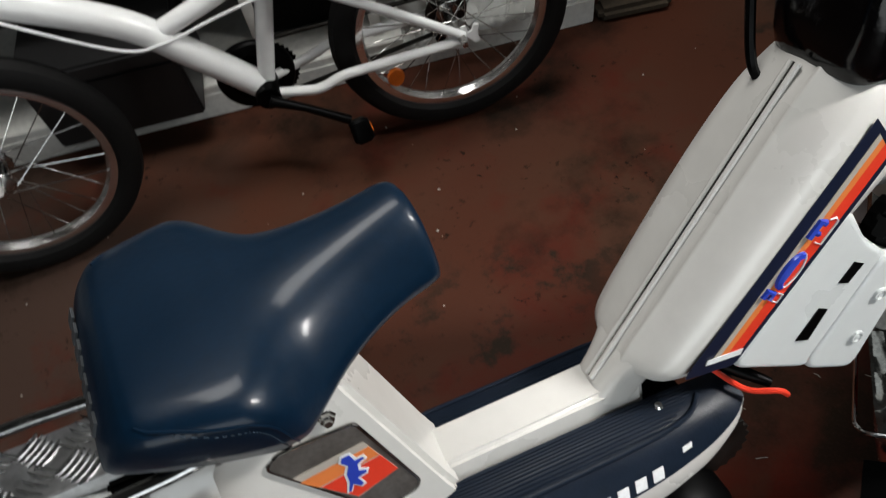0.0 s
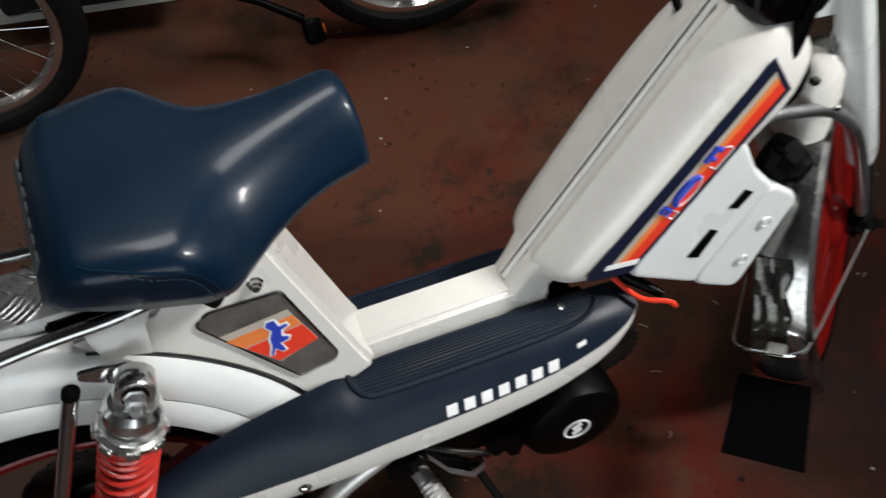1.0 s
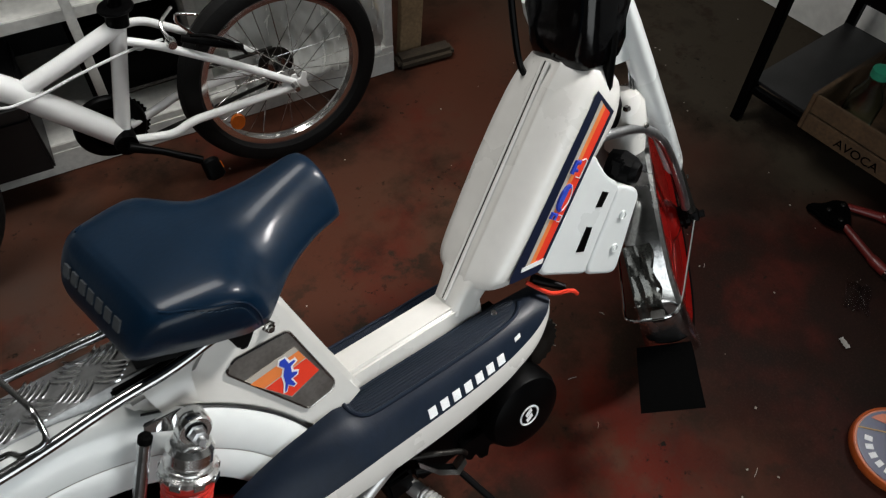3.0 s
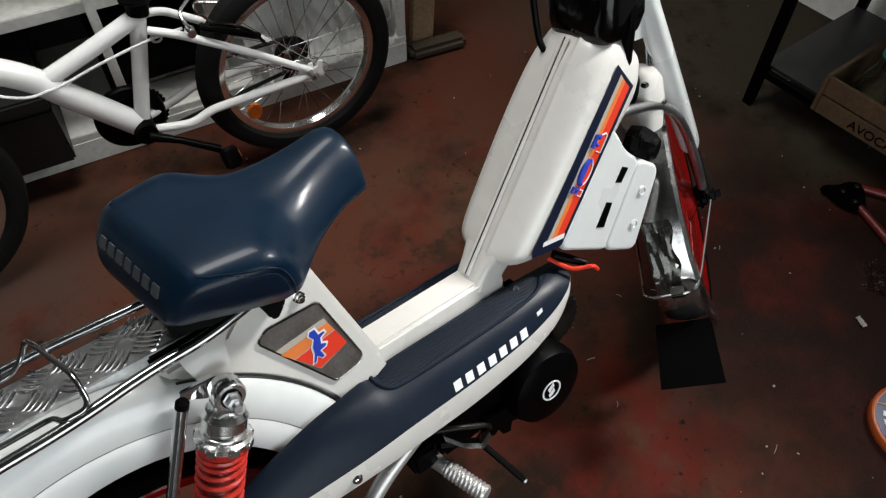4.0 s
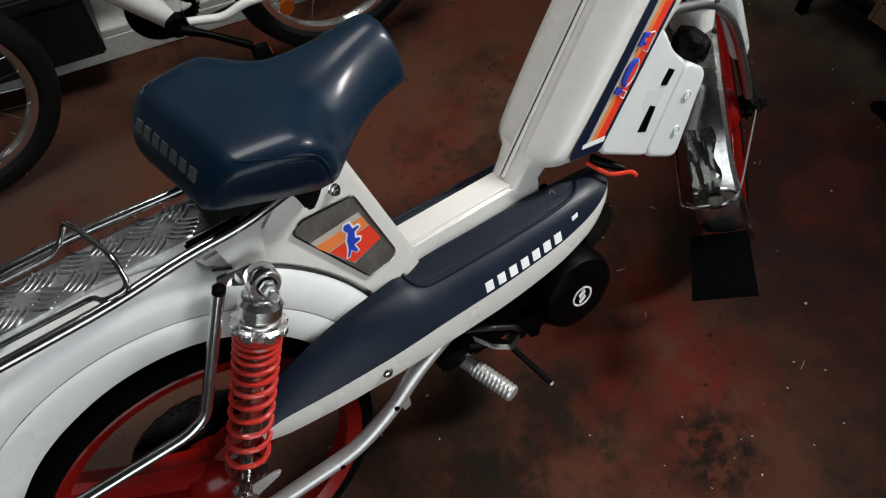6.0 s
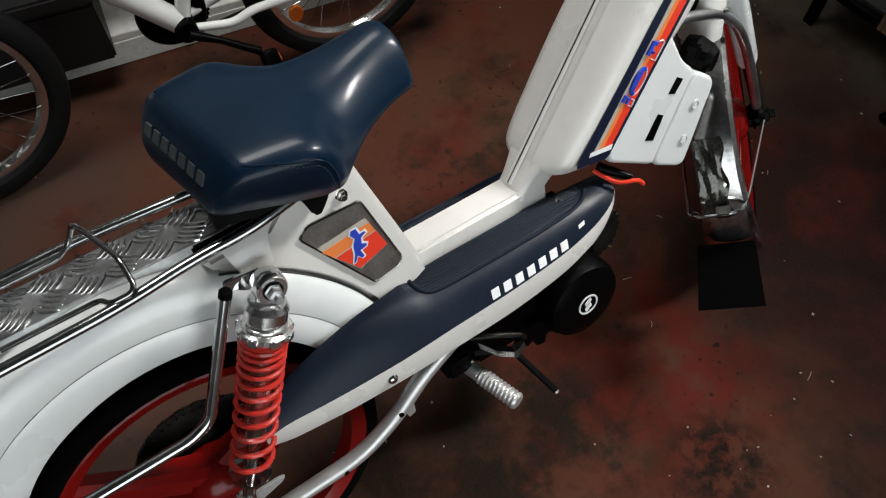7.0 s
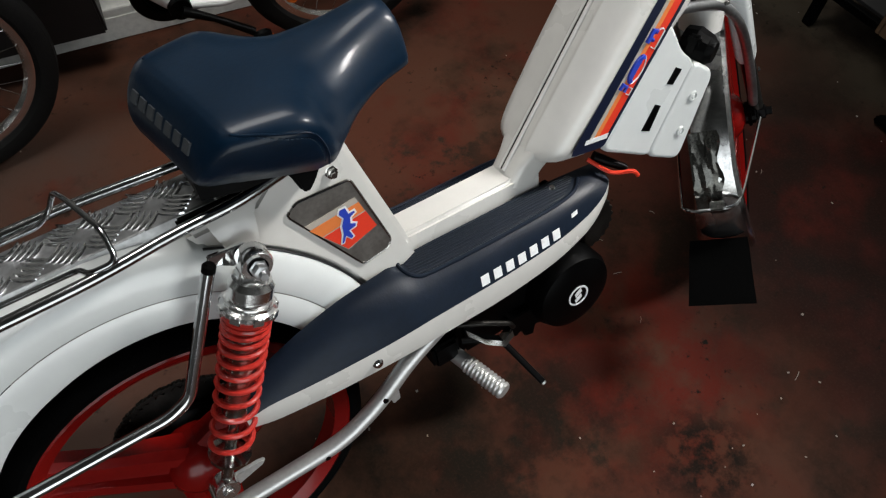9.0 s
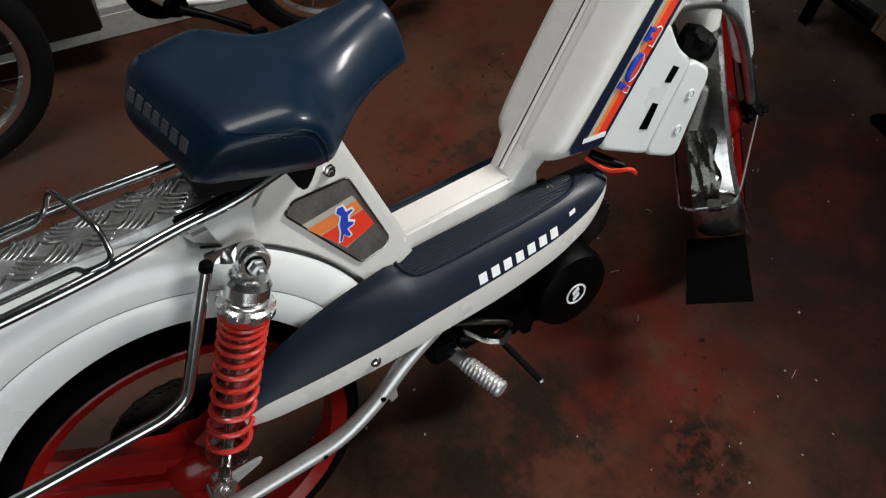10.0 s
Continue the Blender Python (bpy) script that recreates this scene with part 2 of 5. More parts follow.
    specks = blend(chips.outputs[0], oil_and_shade, (0.0079, 0.0067, 0.0050))
    grit = blend(span(noise_at(190.0, 3, 0.6), 0.5, 1.3), specks, (0.050, 0.025, 0.019))
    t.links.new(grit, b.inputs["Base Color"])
    t.links.new(span(noise_at(4.0, 6, 0.6, (2, 2, 0)), 0.3, 0.7, 0.45, 0.68), b.inputs["Roughness"])
    bp = t.nodes.new("ShaderNodeBump")
    bp.inputs["Strength"].default_value, bp.inputs["Distance"].default_value = 0.25, 0.002
    t.links.new(noise_at(55.0, 8), bp.inputs["Height"])
    t.links.new(bp.outputs["Normal"], b.inputs["Normal"])
    return m


FLOOR = floor_material()


# ---- mesh helpers ----
def finish(bm, name, material, parent=None, label="", smooth=True, crease=40):
    bmesh.ops.recalc_face_normals(bm, faces=bm.faces)
    me = bpy.data.meshes.new(name)
    for f in bm.faces:
        f.smooth = smooth
    if smooth:
        for e in bm.edges:
            if len(e.link_faces) == 2 and e.calc_face_angle(0) > radians(crease):
                e.smooth = False
    bm.to_mesh(me)
    bm.free()
    me.materials.append(material)
    ob = new(name, me)
    if parent is not None:
        ob.parent = parent
    if label:
        ob["label"] = label
    return ob


def part(name, bm, material, parent, label="", smooth=True, crease=40):
    return finish(bm, name, material, parent, label, smooth, crease)


def holder(name, m, label, category, group=""):
    ob = new(name)
    ob.matrix_world = m
    return tagged(ob, label, category, group)


def bm_box(x0, y0, z0, x1, y1, z1, bev=0.003, seg=2):
    bm = bmesh.new()
    bmesh.ops.create_cube(bm, size=1, matrix=Matrix.Translation(((x0 + x1) / 2, (y0 + y1) / 2, (z0 + z1) / 2)) @ Matrix.Diagonal((x1 - x0, y1 - y0, z1 - z0, 1)))
    if bev > 0:
        bmesh.ops.bevel(bm, geom=list(bm.edges), offset=bev, segments=seg, affect="EDGES", clamp_overlap=True)
    return bm


def merged(*bms):
    out = bmesh.new()
    for b in bms:
        me = bpy.data.meshes.new("tmp")
        b.to_mesh(me)
        out.from_mesh(me)
        bpy.data.meshes.remove(me)
        b.free()
    return out


def moved(bm, m):
    bmesh.ops.transform(bm, matrix=m, verts=bm.verts)
    return bm


def spline(points, n=8, closed=False):
    """Catmull-Rom through the points."""
    pts = [Vector(p) for p in points]
    out = []
    count = len(pts) if closed else len(pts) - 1
    for i in range(count):
        if closed:
            a, b, c, d = (pts[(i + k) % len(pts)] for k in (-1, 0, 1, 2))
        else:
            a, b, c, d = pts[max(i - 1, 0)], pts[i], pts[i + 1], pts[min(i + 2, len(pts) - 1)]
        for k in range(n):
            u = k / n
            out.append(0.5 * ((2 * b) + (c - a) * u + (2 * a - 5 * b + 4 * c - d) * u * u + (3 * b - a - 3 * c + d) * u ** 3))
    if not closed:
        out.append(pts[-1])
    return out


def rounded(points, r, n=6):
    """A polyline with its corners rounded to radius about r."""
    pts = [Vector(p) for p in points]
    out = [pts[0]]
    for a, b, c in zip(pts, pts[1:], pts[2:]):
        k = min(r, (a - b).length * 0.45, (c - b).length * 0.45)
        p, q = b + (a - b).normalized() * k, b + (c - b).normalized() * k
        for i in range(n + 1):
            u = i / n
            out.append(p * (1 - u) ** 2 + b * 2 * u * (1 - u) + q * u * u)
    return out + [pts[-1]]


def bm_tube(points, r, sides=12, closed=False, cap=True, squash=1.0):
    """A round bar swept along points; r may be a list."""
    bm = bmesh.new()
    pts = [Vector(p) for p in points]
    n = len(pts)
    rs = r if isinstance(r, (list, tuple)) else [r] * n
    rings, side = [], None
    for i, p in enumerate(pts):
        a = pts[(i - 1) % n] if (closed or i > 0) else p
        b = pts[(i + 1) % n] if (closed or i < n - 1) else p
        d = (b - a).normalized()
        if side is None:
            side = d.orthogonal().normalized()
        side = (side - d * side.dot(d)).normalized()
        up = d.cross(side)
        rings.append([bm.verts.new(p + (side * math.cos(q) + up * math.sin(q) * squash) * rs[i]) for q in (2 * math.pi * k / sides for k in range(sides))])
    for i in range(n if closed else n - 1):
        A, B = rings[i], rings[(i + 1) % n]
        if closed and i == n - 1:
            k0 = min(range(sides), key=lambda k: (A[0].co - B[k].co).length)
            B = B[k0:] + B[:k0]
        for k in range(sides):
            bm.faces.new((A[k], A[(k + 1) % sides], B[(k + 1) % sides], B[k]))
    if cap and not closed:
        bm.faces.new(rings[0][::-1])
        bm.faces.new(rings[-1])
    return bm


def bm_lathe(profile, steps=32, axis="Y", closed=False, a0=0.0, a1=360.0):
    """(radius, along) pairs turned about an axis; closed joins the profile's ends."""
    bm = bmesh.new()
    full = abs(a1 - a0) >= 359.9
    rings = []
    for k in range(steps if full else steps + 1):
        q = radians(a0 + (a1 - a0) * k / steps)
        c, s = math.cos(q), math.sin(q)
        ring = []
        for r, h in profile:
            co = {"X": (h, r * c, r * s), "Y": (r * c, h, r * s), "Z": (r * c, r * s, h)}[axis]
            ring.append(bm.verts.new(co))
        rings.append(ring)
    m = len(profile)
    for k in range(steps):
        A, B = rings[k], rings[(k + 1) % len(rings)]
        for i in range(m if closed else m - 1):
            j = (i + 1) % m
            bm.faces.new((A[i], A[j], B[j], B[i]))
    if not full and closed:
        bm.faces.new(rings[0])
        bm.faces.new(rings[-1][::-1])
    bmesh.ops.remove_doubles(bm, verts=bm.verts, dist=1e-6)
    return bm


def bm_slab(outline, thick, bev=0.002, seg=2, plane="XZ"):
    """A flat outline given thickness: XZ outlines run from y 0 to thick, XY ones from z 0 to thick."""
    bm = bmesh.new()
    if plane == "XZ":
        vs = [bm.verts.new((p[0], 0, p[1])) for p in outline]
        push = Vector((0, thick, 0))
    else:
        vs = [bm.verts.new((p[0], p[1], 0)) for p in outline]
        push = Vector((0, 0, thick))
    f = bm.faces.new(vs)
    g = bmesh.ops.extrude_face_region(bm, geom=[f])
    bmesh.ops.translate(bm, verts=[v for v in g["geom"] if isinstance(v, bmesh.types.BMVert)], vec=push)
    if bev > 0:
        bmesh.ops.bevel(bm, geom=list(bm.edges), offset=bev, segments=seg, affect="EDGES", clamp_overlap=True)
    return bm


def bm_loft(sections, closed_ring=True, cap=True):
    """Skin over rings of equal length."""
    bm = bmesh.new()
    rings = [[bm.verts.new(p) for p in s] for s in sections]
    n = len(rings[0])
    for A, B in zip(rings, rings[1:]):
        for k in range(n if closed_ring else n - 1):
            j = (k + 1) % n
            bm.faces.new((A[k], A[j], B[j], B[k]))
    if cap and closed_ring:
        bm.faces.new(rings[0][::-1])
        bm.faces.new(rings[-1])
    return bm


def smooth_sections(secs, n=4):
    cols = [spline([s[k] for s in secs], n) for k in range(len(secs[0]))]
    return [list(row) for row in zip(*cols)]


def thicken(bm, t):
    """Turn an open skin into a shell of thickness t."""
    bmesh.ops.recalc_face_normals(bm, faces=bm.faces)
    bmesh.ops.solidify(bm, geom=list(bm.faces), thickness=t)
    return bm


def super_ring(cx, cy, a, b, k, n, frame_fn):
    """A rounded-square ring; frame_fn maps (u, v) to 3D."""
    out = []
    for i in range(n):
        q = 2 * math.pi * i / n
        c, s = math.cos(q), math.sin(q)
        out.append(frame_fn(cx + a * math.copysign(abs(c) ** k, c), cy + b * math.copysign(abs(s) ** k, s)))
    return out


# ---- setting: a garage ----
def slab_thing(name, x0, y0, z0, x1, y1, z1, material, label, category):
    return tagged(finish(bm_box(x0, y0, z0, x1, y1, z1, 0), name, material), label, category, kind="structure")


slab_thing("floor", -3.1, -2.7, -0.12, 2.32, 2.2, 0.0, FLOOR, "worn oxide-red painted concrete floor with stains and painted-in shade", "floor")
slab_thing("wall_east", 2.2, -2.7, 0.002, 2.32, -0.75, 2.6, WALL, "plain white plastered garage wall", "wall")
slab_thing("wall_east_end", 2.2, 0.35, 0.002, 2.32, 2.08, 2.6, WALL, "plain white plastered garage wall", "wall")
slab_thing("wall_east_sill", 2.2, -0.75, 0.002, 2.32, 0.35, 1.35, WALL, "plain white wall under the window", "wall")
slab_thing("wall_east_lintel", 2.2, -0.75, 2.35, 2.32, 0.35, 2.6, WALL, "plain white wall over the window", "wall")
slab_thing("wall_north", -3.1, 2.08, 0.002, 2.32, 2.2, 2.6, ROUGH_WALL, "plain grey rendered garage wall", "wall")
slab_thing("wall_south", -3.1, -2.7, 0.002, -2.05, -2.58, 2.6, ROUGH_WALL, "plain grey rendered garage wall", "wall")
slab_thing("wall_south_end", 0.65, -2.7, 0.002, 2.2, -2.58, 2.6, ROUGH_WALL, "plain grey rendered garage wall", "wall")
slab_thing("wall_south_sill", -2.05, -2.7, 0.002, 0.65, -2.58, 0.20, ROUGH_WALL, "plain grey sill under the open gate", "wall")
slab_thing("wall_south_lintel", -2.05, -2.7, 2.0, 0.65, -2.58, 2.6, ROUGH_WALL, "plain grey wall over the open gate", "wall")
slab_thing("wall_west", -3.1, -2.58, 0.002, -2.98, 2.08, 2.6, ROUGH_WALL, "plain grey rendered garage wall", "wall")
slab_thing("ceiling", -3.1, -2.7, 2.6, 2.32, 2.2, 2.7, CEILING, "plain dark garage ceiling", "ceiling")

# ---- the moped: its own frame leans left on the side stand ----
LEAN = 17.0
moped = holder("moped", pose(0, -0.127, 0, -LEAN, 0, 0), "white vintage moped with blue seat leaning on its side stand", "moped")


def mp(name, bm, material, label="", parent=None, m=None, smooth=True, crease=40):
    ob = part(name, bm, material, parent or moped, label, smooth, crease)
    if m is not None:
        ob.matrix_basis = m
    return ob


# main pressed-steel frame
mp("frame_beam", bm_box(0.19, -0.028, 0.415, 0.47, 0.028, 0.475, 0.006, 3), WHITE, "cream white pressed steel beam")
FX, FZ = -0.150, 0.315  # centre of the mudguard's arcs
PANEL = [(0.245, 0.455), (0.236, 0.478), (0.182, 0.66), (0.172, 0.70), (0.105, 0.70), (0.080, 0.668), (0.055, 0.645), (-0.030, 0.643)]
PANEL += [(FX + 0.330 * math.cos(radians(q)), FZ + 0.330 * math.sin(radians(q))) for q in range(66, 18, -4)] + [(0.185, 0.425)]
mp("seat_post_panel", moved(bm_slab(PANEL, 0.095, 0.007, 4), pose(0, -0.0475, 0)), WHITE, "cream white pressed frame panel")

# tank: sections run along the slanted seam
A, P = Vector((0.63, 0, 0.777)), Vector((0.777, 0, -0.63))
SEAM0 = Vector((0.423, 0, 0.483))


def tank_ring(s, w, p0, p1, k=0.0, far=0.9, ridge=1.0):
    r = 0.0024 * ridge
    right = [(0.0, p0), (0.20 * w, p0 + 0.0004), (0.265 * w, p0 + 0.0004), (0.30 * w, p0 - 0.45 * r), (0.33 * w, p0 - 0.75 * r), (0.36 * w, p0 - 0.45 * r), (0.41 * w, p0 + 0.0012), (0.55 * w, p0 + 0.0045), (0.74 * w, p0 + 0.0105), (0.89 * w, p0 + 0.0175), (0.97 * w, p0 + 0.026), (w, p0 + 0.036), (w, p1 - 0.02), (0.93 * w, p1 - 0.006), (0.8 * w, p1), (0.0, p1)]
    v = w * far
    left = [(-0.8 * v, p1), (-0.93 * v, p1 - 0.006), (-v, p1 - 0.02), (-v, p0 + 0.024), (-0.985 * v, p0 + 0.013), (-0.93 * v, p0 + 0.0075), (-0.70 * v, p0 + 0.004), (-0.3 * v, p0 + 0.001)]
    return [SEAM0 + A * (s + k * p) + P * p + Vector((0, -y, 0)) for y, p in right + left]


TANK = [(0.018, 0.040, 0.022, 0.072, 0.55, 0.80, 0.0), (0.0215, 0.052, 0.012, 0.084, 0.55, 0.80, 0.1), (0.028, 0.061, 0.006, 0.091, 0.53, 0.82, 0.3), (0.040, 0.067, 0.002, 0.097, 0.5, 0.85, 0.7), (0.055, 0.0693, 0.0004, 0.099, 0.45, 0.885), (0.08, 0.0706, 0.0, 0.1005, 0.36, 0.91),
        (0.12, 0.072, 0.0, 0.103, 0.2, 0.925), (0.2, 0.073, 0.0, 0.106, 0.0, 0.945), (0.27, 0.073, 0.0, 0.110, 0.0, 0.935), (0.33, 0.073, 0.0, 0.115, 0.0, 0.86), (0.365, 0.070, 0.003, 0.108, 0.0, 0.78), (0.387, 0.062, 0.008, 0.098, 0.0, 0.78), (0.40, 0.045, 0.018, 0.08, 0.0, 0.78)]
mp("fuel_tank", bm_loft(smooth_sections([tank_ring(*r) for r in TANK], 3)), WHITE, "cream white fuel tank", crease=70)
mp("neck", bm_loft(smooth_sections([super_ring(0.0, c, w, 0.026, 0.55, 24, lambda u, v, s=s: SEAM0 + A * (s + 0.25 * v) + P * v + Vector((0, u, 0))) for s, w, c in ((-0.022, 0.030, 0.026), (-0.01, 0.030, 0.026), (0.012, 0.0325, 0.0262), (0.030, 0.038, 0.0268), (0.046, 0.046, 0.029), (0.06, 0.054, 0.034))], 4)), WHITE, crease=60)
for y in (-0.0045, 0.0045):
    mp("seam_bead", bm_tube([SEAM0 + A * s + P * (-0.0015) + Vector((0, y, 0)) for s in (-0.004, 0.05, 0.2, 0.34, 0.372)], 0.0032, 8), WHITE)
mp("seam_groove", bm_tube([SEAM0 + A * s + P * (-0.0005) for s in (-0.004, 0.05, 0.2, 0.34, 0.372)], 0.0028, 8), OLD_CHROME, "grey metal seam strip")


def on_tank(s, p, lift):
    return SEAM0 + A * s + P * p + Vector((0, -0.073 - lift, 0))


def tank_decal(name, quad, material, lift, label=""):
    """A thin sticker on the tank's flank, from (s, p) corners."""
    lo, hi = [on_tank(s, p, lift - 0.0006) for s, p in quad], [on_tank(s, p, lift) for s, p in quad]
    return mp(name, bm_loft([lo, hi]), material, label, smooth=False)


tank_decal("stripe_field", [(0.062, 0.038), (0.064, 0.044), (0.088, 0.087), (0.094, 0.0905), (0.346, 0.0905), (0.362, 0.04), (0.070, 0.036)], NAVY_DECAL, 0.0012, "dark blue sticker band")
tank_decal("stripe_beige", [(0.088, 0.054), (0.093, 0.061), (0.349, 0.061), (0.352, 0.054)], BEIGE_DECAL, 0.002)
tank_decal("stripe_orange", [(0.094, 0.061), (0.100, 0.069), (0.346, 0.069), (0.349, 0.061)], ORANGE, 0.002)
tank_decal("stripe_red", [(0.100, 0.069), (0.108, 0.083), (0.342, 0.083), (0.346, 0.069)], RED_DECAL, 0.002)
tank_decal("stripe_end", [(0.083, 0.050), (0.090, 0.048), (0.112, 0.084), (0.104, 0.086)], LETTER, 0.0026)


def tank_numeral(name, pts, material, r):
    """A rounded stroke lying on the flank."""
    return mp(name, moved(bm_tube([on_tank(s, p, 0.0024) for s, p in pts], r, 6), Matrix.Identity(4)), material)


tank_numeral("model_mark_stroke", [(0.172, 0.0585), (0.180, 0.0585), (0.180, 0.0680), (0.172, 0.0680)], BLUE_DECAL, 0.0036)
tank_numeral("model_mark_stroke_edge", [(0.171, 0.074), (0.171, 0.0815), (0.181, 0.0815), (0.181, 0.074)], LETTER, 0.0010)


def arc(radius_s, radius_p, q0, q1, n=14):
    return [(0.207 + radius_s * math.cos(q), 0.0695 + radius_p * math.sin(q)) for q in (q0 + (q1 - q0) * k / n for k in range(n + 1))]


tank_numeral("model_mark_ring", arc(0.0185, 0.0085, math.pi, 2 * math.pi), BLUE_DECAL, 0.0044)
tank_numeral("model_mark_ring_fill", [(0.193, 0.0675), (0.221, 0.0675)], BLUE_DECAL, 0.0030)
tank_numeral("model_mark_ring_edge", arc(0.0215, 0.0115, 0.15, math.pi - 0.15), LETTER, 0.0011)
tank_numeral("model_mark_hook", [(0.243, 0.0600), (0.262, 0.0600), (0.262, 0.0670)], BLUE_DECAL, 0.0042)
tank_numeral("model_mark_bar", [(0.250, 0.0620), (0.250, 0.0690)], BLUE_DECAL, 0.0032)
tank_numeral("model_mark_hook_edge", [(0.241, 0.0715), (0.241, 0.0815), (0.268, 0.0815), (0.270, 0.0760), (0.266, 0.0700)], LETTER, 0.0011)

# footboard covers, right (whole) and left (its top shows)
COVER = [  # x, inner top z, inner y, shoulder y, shoulder z, outer y, split z, bottom z
    (-0.062, 0.402, -0.084, -0.092, 0.399, -0.102, 0.382, 0.362),
    (-0.030, 0.423, -0.076, -0.089, 0.418, -0.108, 0.394, 0.358),
    (0.020, 0.440, -0.070, -0.087, 0.434, -0.111, 0.393, 0.354),
    (0.060, 0.450, -0.066, -0.086, 0.442, -0.112, 0.391, 0.350),
    (0.105, 0.458, -0.062, -0.085, 0.448, -0.112, 0.389, 0.347),
    (0.145, 0.457, -0.055, -0.082, 0.449, -0.112, 0.388, 0.345),
    (0.190, 0.455, -0.047, -0.081, 0.444, -0.111, 0.388, 0.343),
    (0.215, 0.449, -0.036, -0.080, 0.438, -0.110, 0.388, 0.342),
    (0.260, 0.446, -0.031, -0.080, 0.435, -0.109, 0.388, 0.341),
    (0.340, 0.445, -0.031, -0.080, 0.434, -0.107, 0.388, 0.341),
    (0.430, 0.444, -0.031, -0.079, 0.434, -0.102, 0.391, 0.347),
    (0.485, 0.442, -0.031, -0.077, 0.433, -0.096, 0.397, 0.357),
    (0.523, 0.439, -0.031, -0.071, 0.432, -0.089, 0.404, 0.368),
    (0.553, 0.436, -0.031, -0.060, 0.430, -0.079, 0.413, 0.386),
    (0.571, 0.432, -0.031, -0.045, 0.428, -0.065, 0.420, 0.406),
]


def cover_skin(side):
    secs, band = [], []
    for x, zi, yi, ys, zs, yo, sp, zb in COVER:
        ym, zm = ys * 0.35 + yo * 0.65, zs * 0.55 + sp * 0.45
        secs.append([Vector((x, side * y, z)) for y, z in ((yi, zi), (yi * 0.5 + ys * 0.5, zi * 0.6 + zs * 0.4 + 0.003), (ys, zs), (ym, zm), (yo, sp))])
        band.append([Vector((x, side * y, z)) for y, z in ((yo, sp), (yo - 0.001, sp * 0.5 + zb * 0.5), (yo + 0.004, zb))])
    return secs, band


for side, tag in ((1, "right"), (-1, "left")):
    secs, band = cover_skin(side)
    mp("footboard_cover", thicken(bm_loft(smooth_sections(secs), False, False), 0.003), NAVY, "navy blue plastic footboard cover", crease=60)
    mp("cover_lower_band", thicken(bm_loft(smooth_sections(band), False, False), 0.003), WHITE, "white lower band of the cover", crease=60)

# ribbed tread on each footboard
def cover_z(x, y):
    """Height of the cover's top at a place on it (y as on the right side)."""
    for lo, hi in zip(COVER, COVER[1:]):
        if lo[0] <= x <= hi[0]:
            u = (x - lo[0]) / (hi[0] - lo[0])
            zi, yi, ys, zs = (lo[k] + (hi[k] - lo[k]) * u for k in (1, 2, 3, 4))
            ym, zm = yi * 0.5 + ys * 0.5, zi * 0.6 + zs * 0.4 + 0.003
            a, za, c, zc = (yi, zi, ym, zm) if y > ym else (ym, zm, ys, zs)
            return za + (zc - za) * (y - a) / (c - a)
    return 0.45


for side in (1, -1):
    for k in range(10):
        y = -0.0355 - 0.0040 * k
        x0, x1 = 0.216 + (0.006 if k > 7 else 0.0), 0.515 - max(0.0, -0.046 - y) * 1.6
        mp("tread_rib", bm_tube([(x, side * y, cover_z(x, y) + 0.0003) for x in (x0 + (x1 - x0) * i / 14 for i in range(15))], 0.0012, 6), NAVY)
    lip = [(0.209, -0.037), (0.207, -0.050), (0.210, -0.064), (0.222, -0.0745), (0.245, -0.0775), (0.34, -0.0780), (0.43, -0.0770), (0.475, -0.0735), (0.503, -0.066), (0.520, -0.052)]
    mp("tread_lip", bm_tube(spline([(x, side * y, cover_z(x, y) + 0.0012) for x, y in lip], 4), 0.0032, 8), NAVY)
mp("footboard_screw", moved(bm_lathe([(0.0, 0.003), (0.004, 0.0025), (0.0055, 0.0)], 14, "Z"), pose(0.475, -0.0475, 0.4436)), CHROME, "chrome screw head")
mp("cover_screw", moved(bm_lathe([(0.0, -0.004), (0.003, -0.0045), (0.006, -0.003), (0.008, 0.0)], 16, "Y"), pose(0.122, -0.1135, 0.366)), CHROME, "chrome screw with washer")

# seven plain blocks where the maker's name stands, on the cover
def cover_flank(x, z):
    for lo, hi in zip(COVER, COVER[1:]):
        if lo[0] <= x <= hi[0]:
            u = (x - lo[0]) / (hi[0] - lo[0])
            ys, zs, yo, sp = (lo[k] + (hi[k] - lo[k]) * u for k in (3, 4, 5, 6))
            ym, zm = ys * 0.35 + yo * 0.65, zs * 0.55 + sp * 0.45
            return yo + (ym - yo) * (z - sp) / (zm - sp)
    return -0.1


def on_cover(name, x, z, pts, height):
    y0, y1, y2 = cover_flank(x, z), cover_flank(x, z + height), cover_flank(x + 0.015, z)
    tilt, turn = math.degrees(math.atan2(y1 - y0, height)), math.degrees(math.atan2(y2 - y0, 0.015))
    mp(name, moved(bm_slab(pts, 0.0012, 0), pose(x, y0 - 0.0012, z, -tilt, 0, turn)), LETTER)


for k in range(7):
    on_cover("maker_name_block", 0.302 + 0.0221 * k, 0.3925 + (0.0012 * (k - 3) if k > 3 else 0), [(0, 0), (0.0135, 0), (0.0155, 0.0150), (0.0020, 0.0150)], 0.0150)
on_cover("cover_chip", 0.476, 0.4125, [(0, 0), (0.012, 0.0015), (0.013, 0.0075), (0.001, 0.006)], 0.0075)

# badge plate on the panel
BADGE = [(0.085, 0.610), (0.100, 0.623), (0.172, 0.621), (0.206, 0.503), (0.200, 0.492), (0.160, 0.485)]
mp("badge_plate", moved(bm_slab(BADGE, 0.004, 0.0015), pose(0, -0.0495, 0)), GREY_PLATE, "brushed grey metal badge plate")
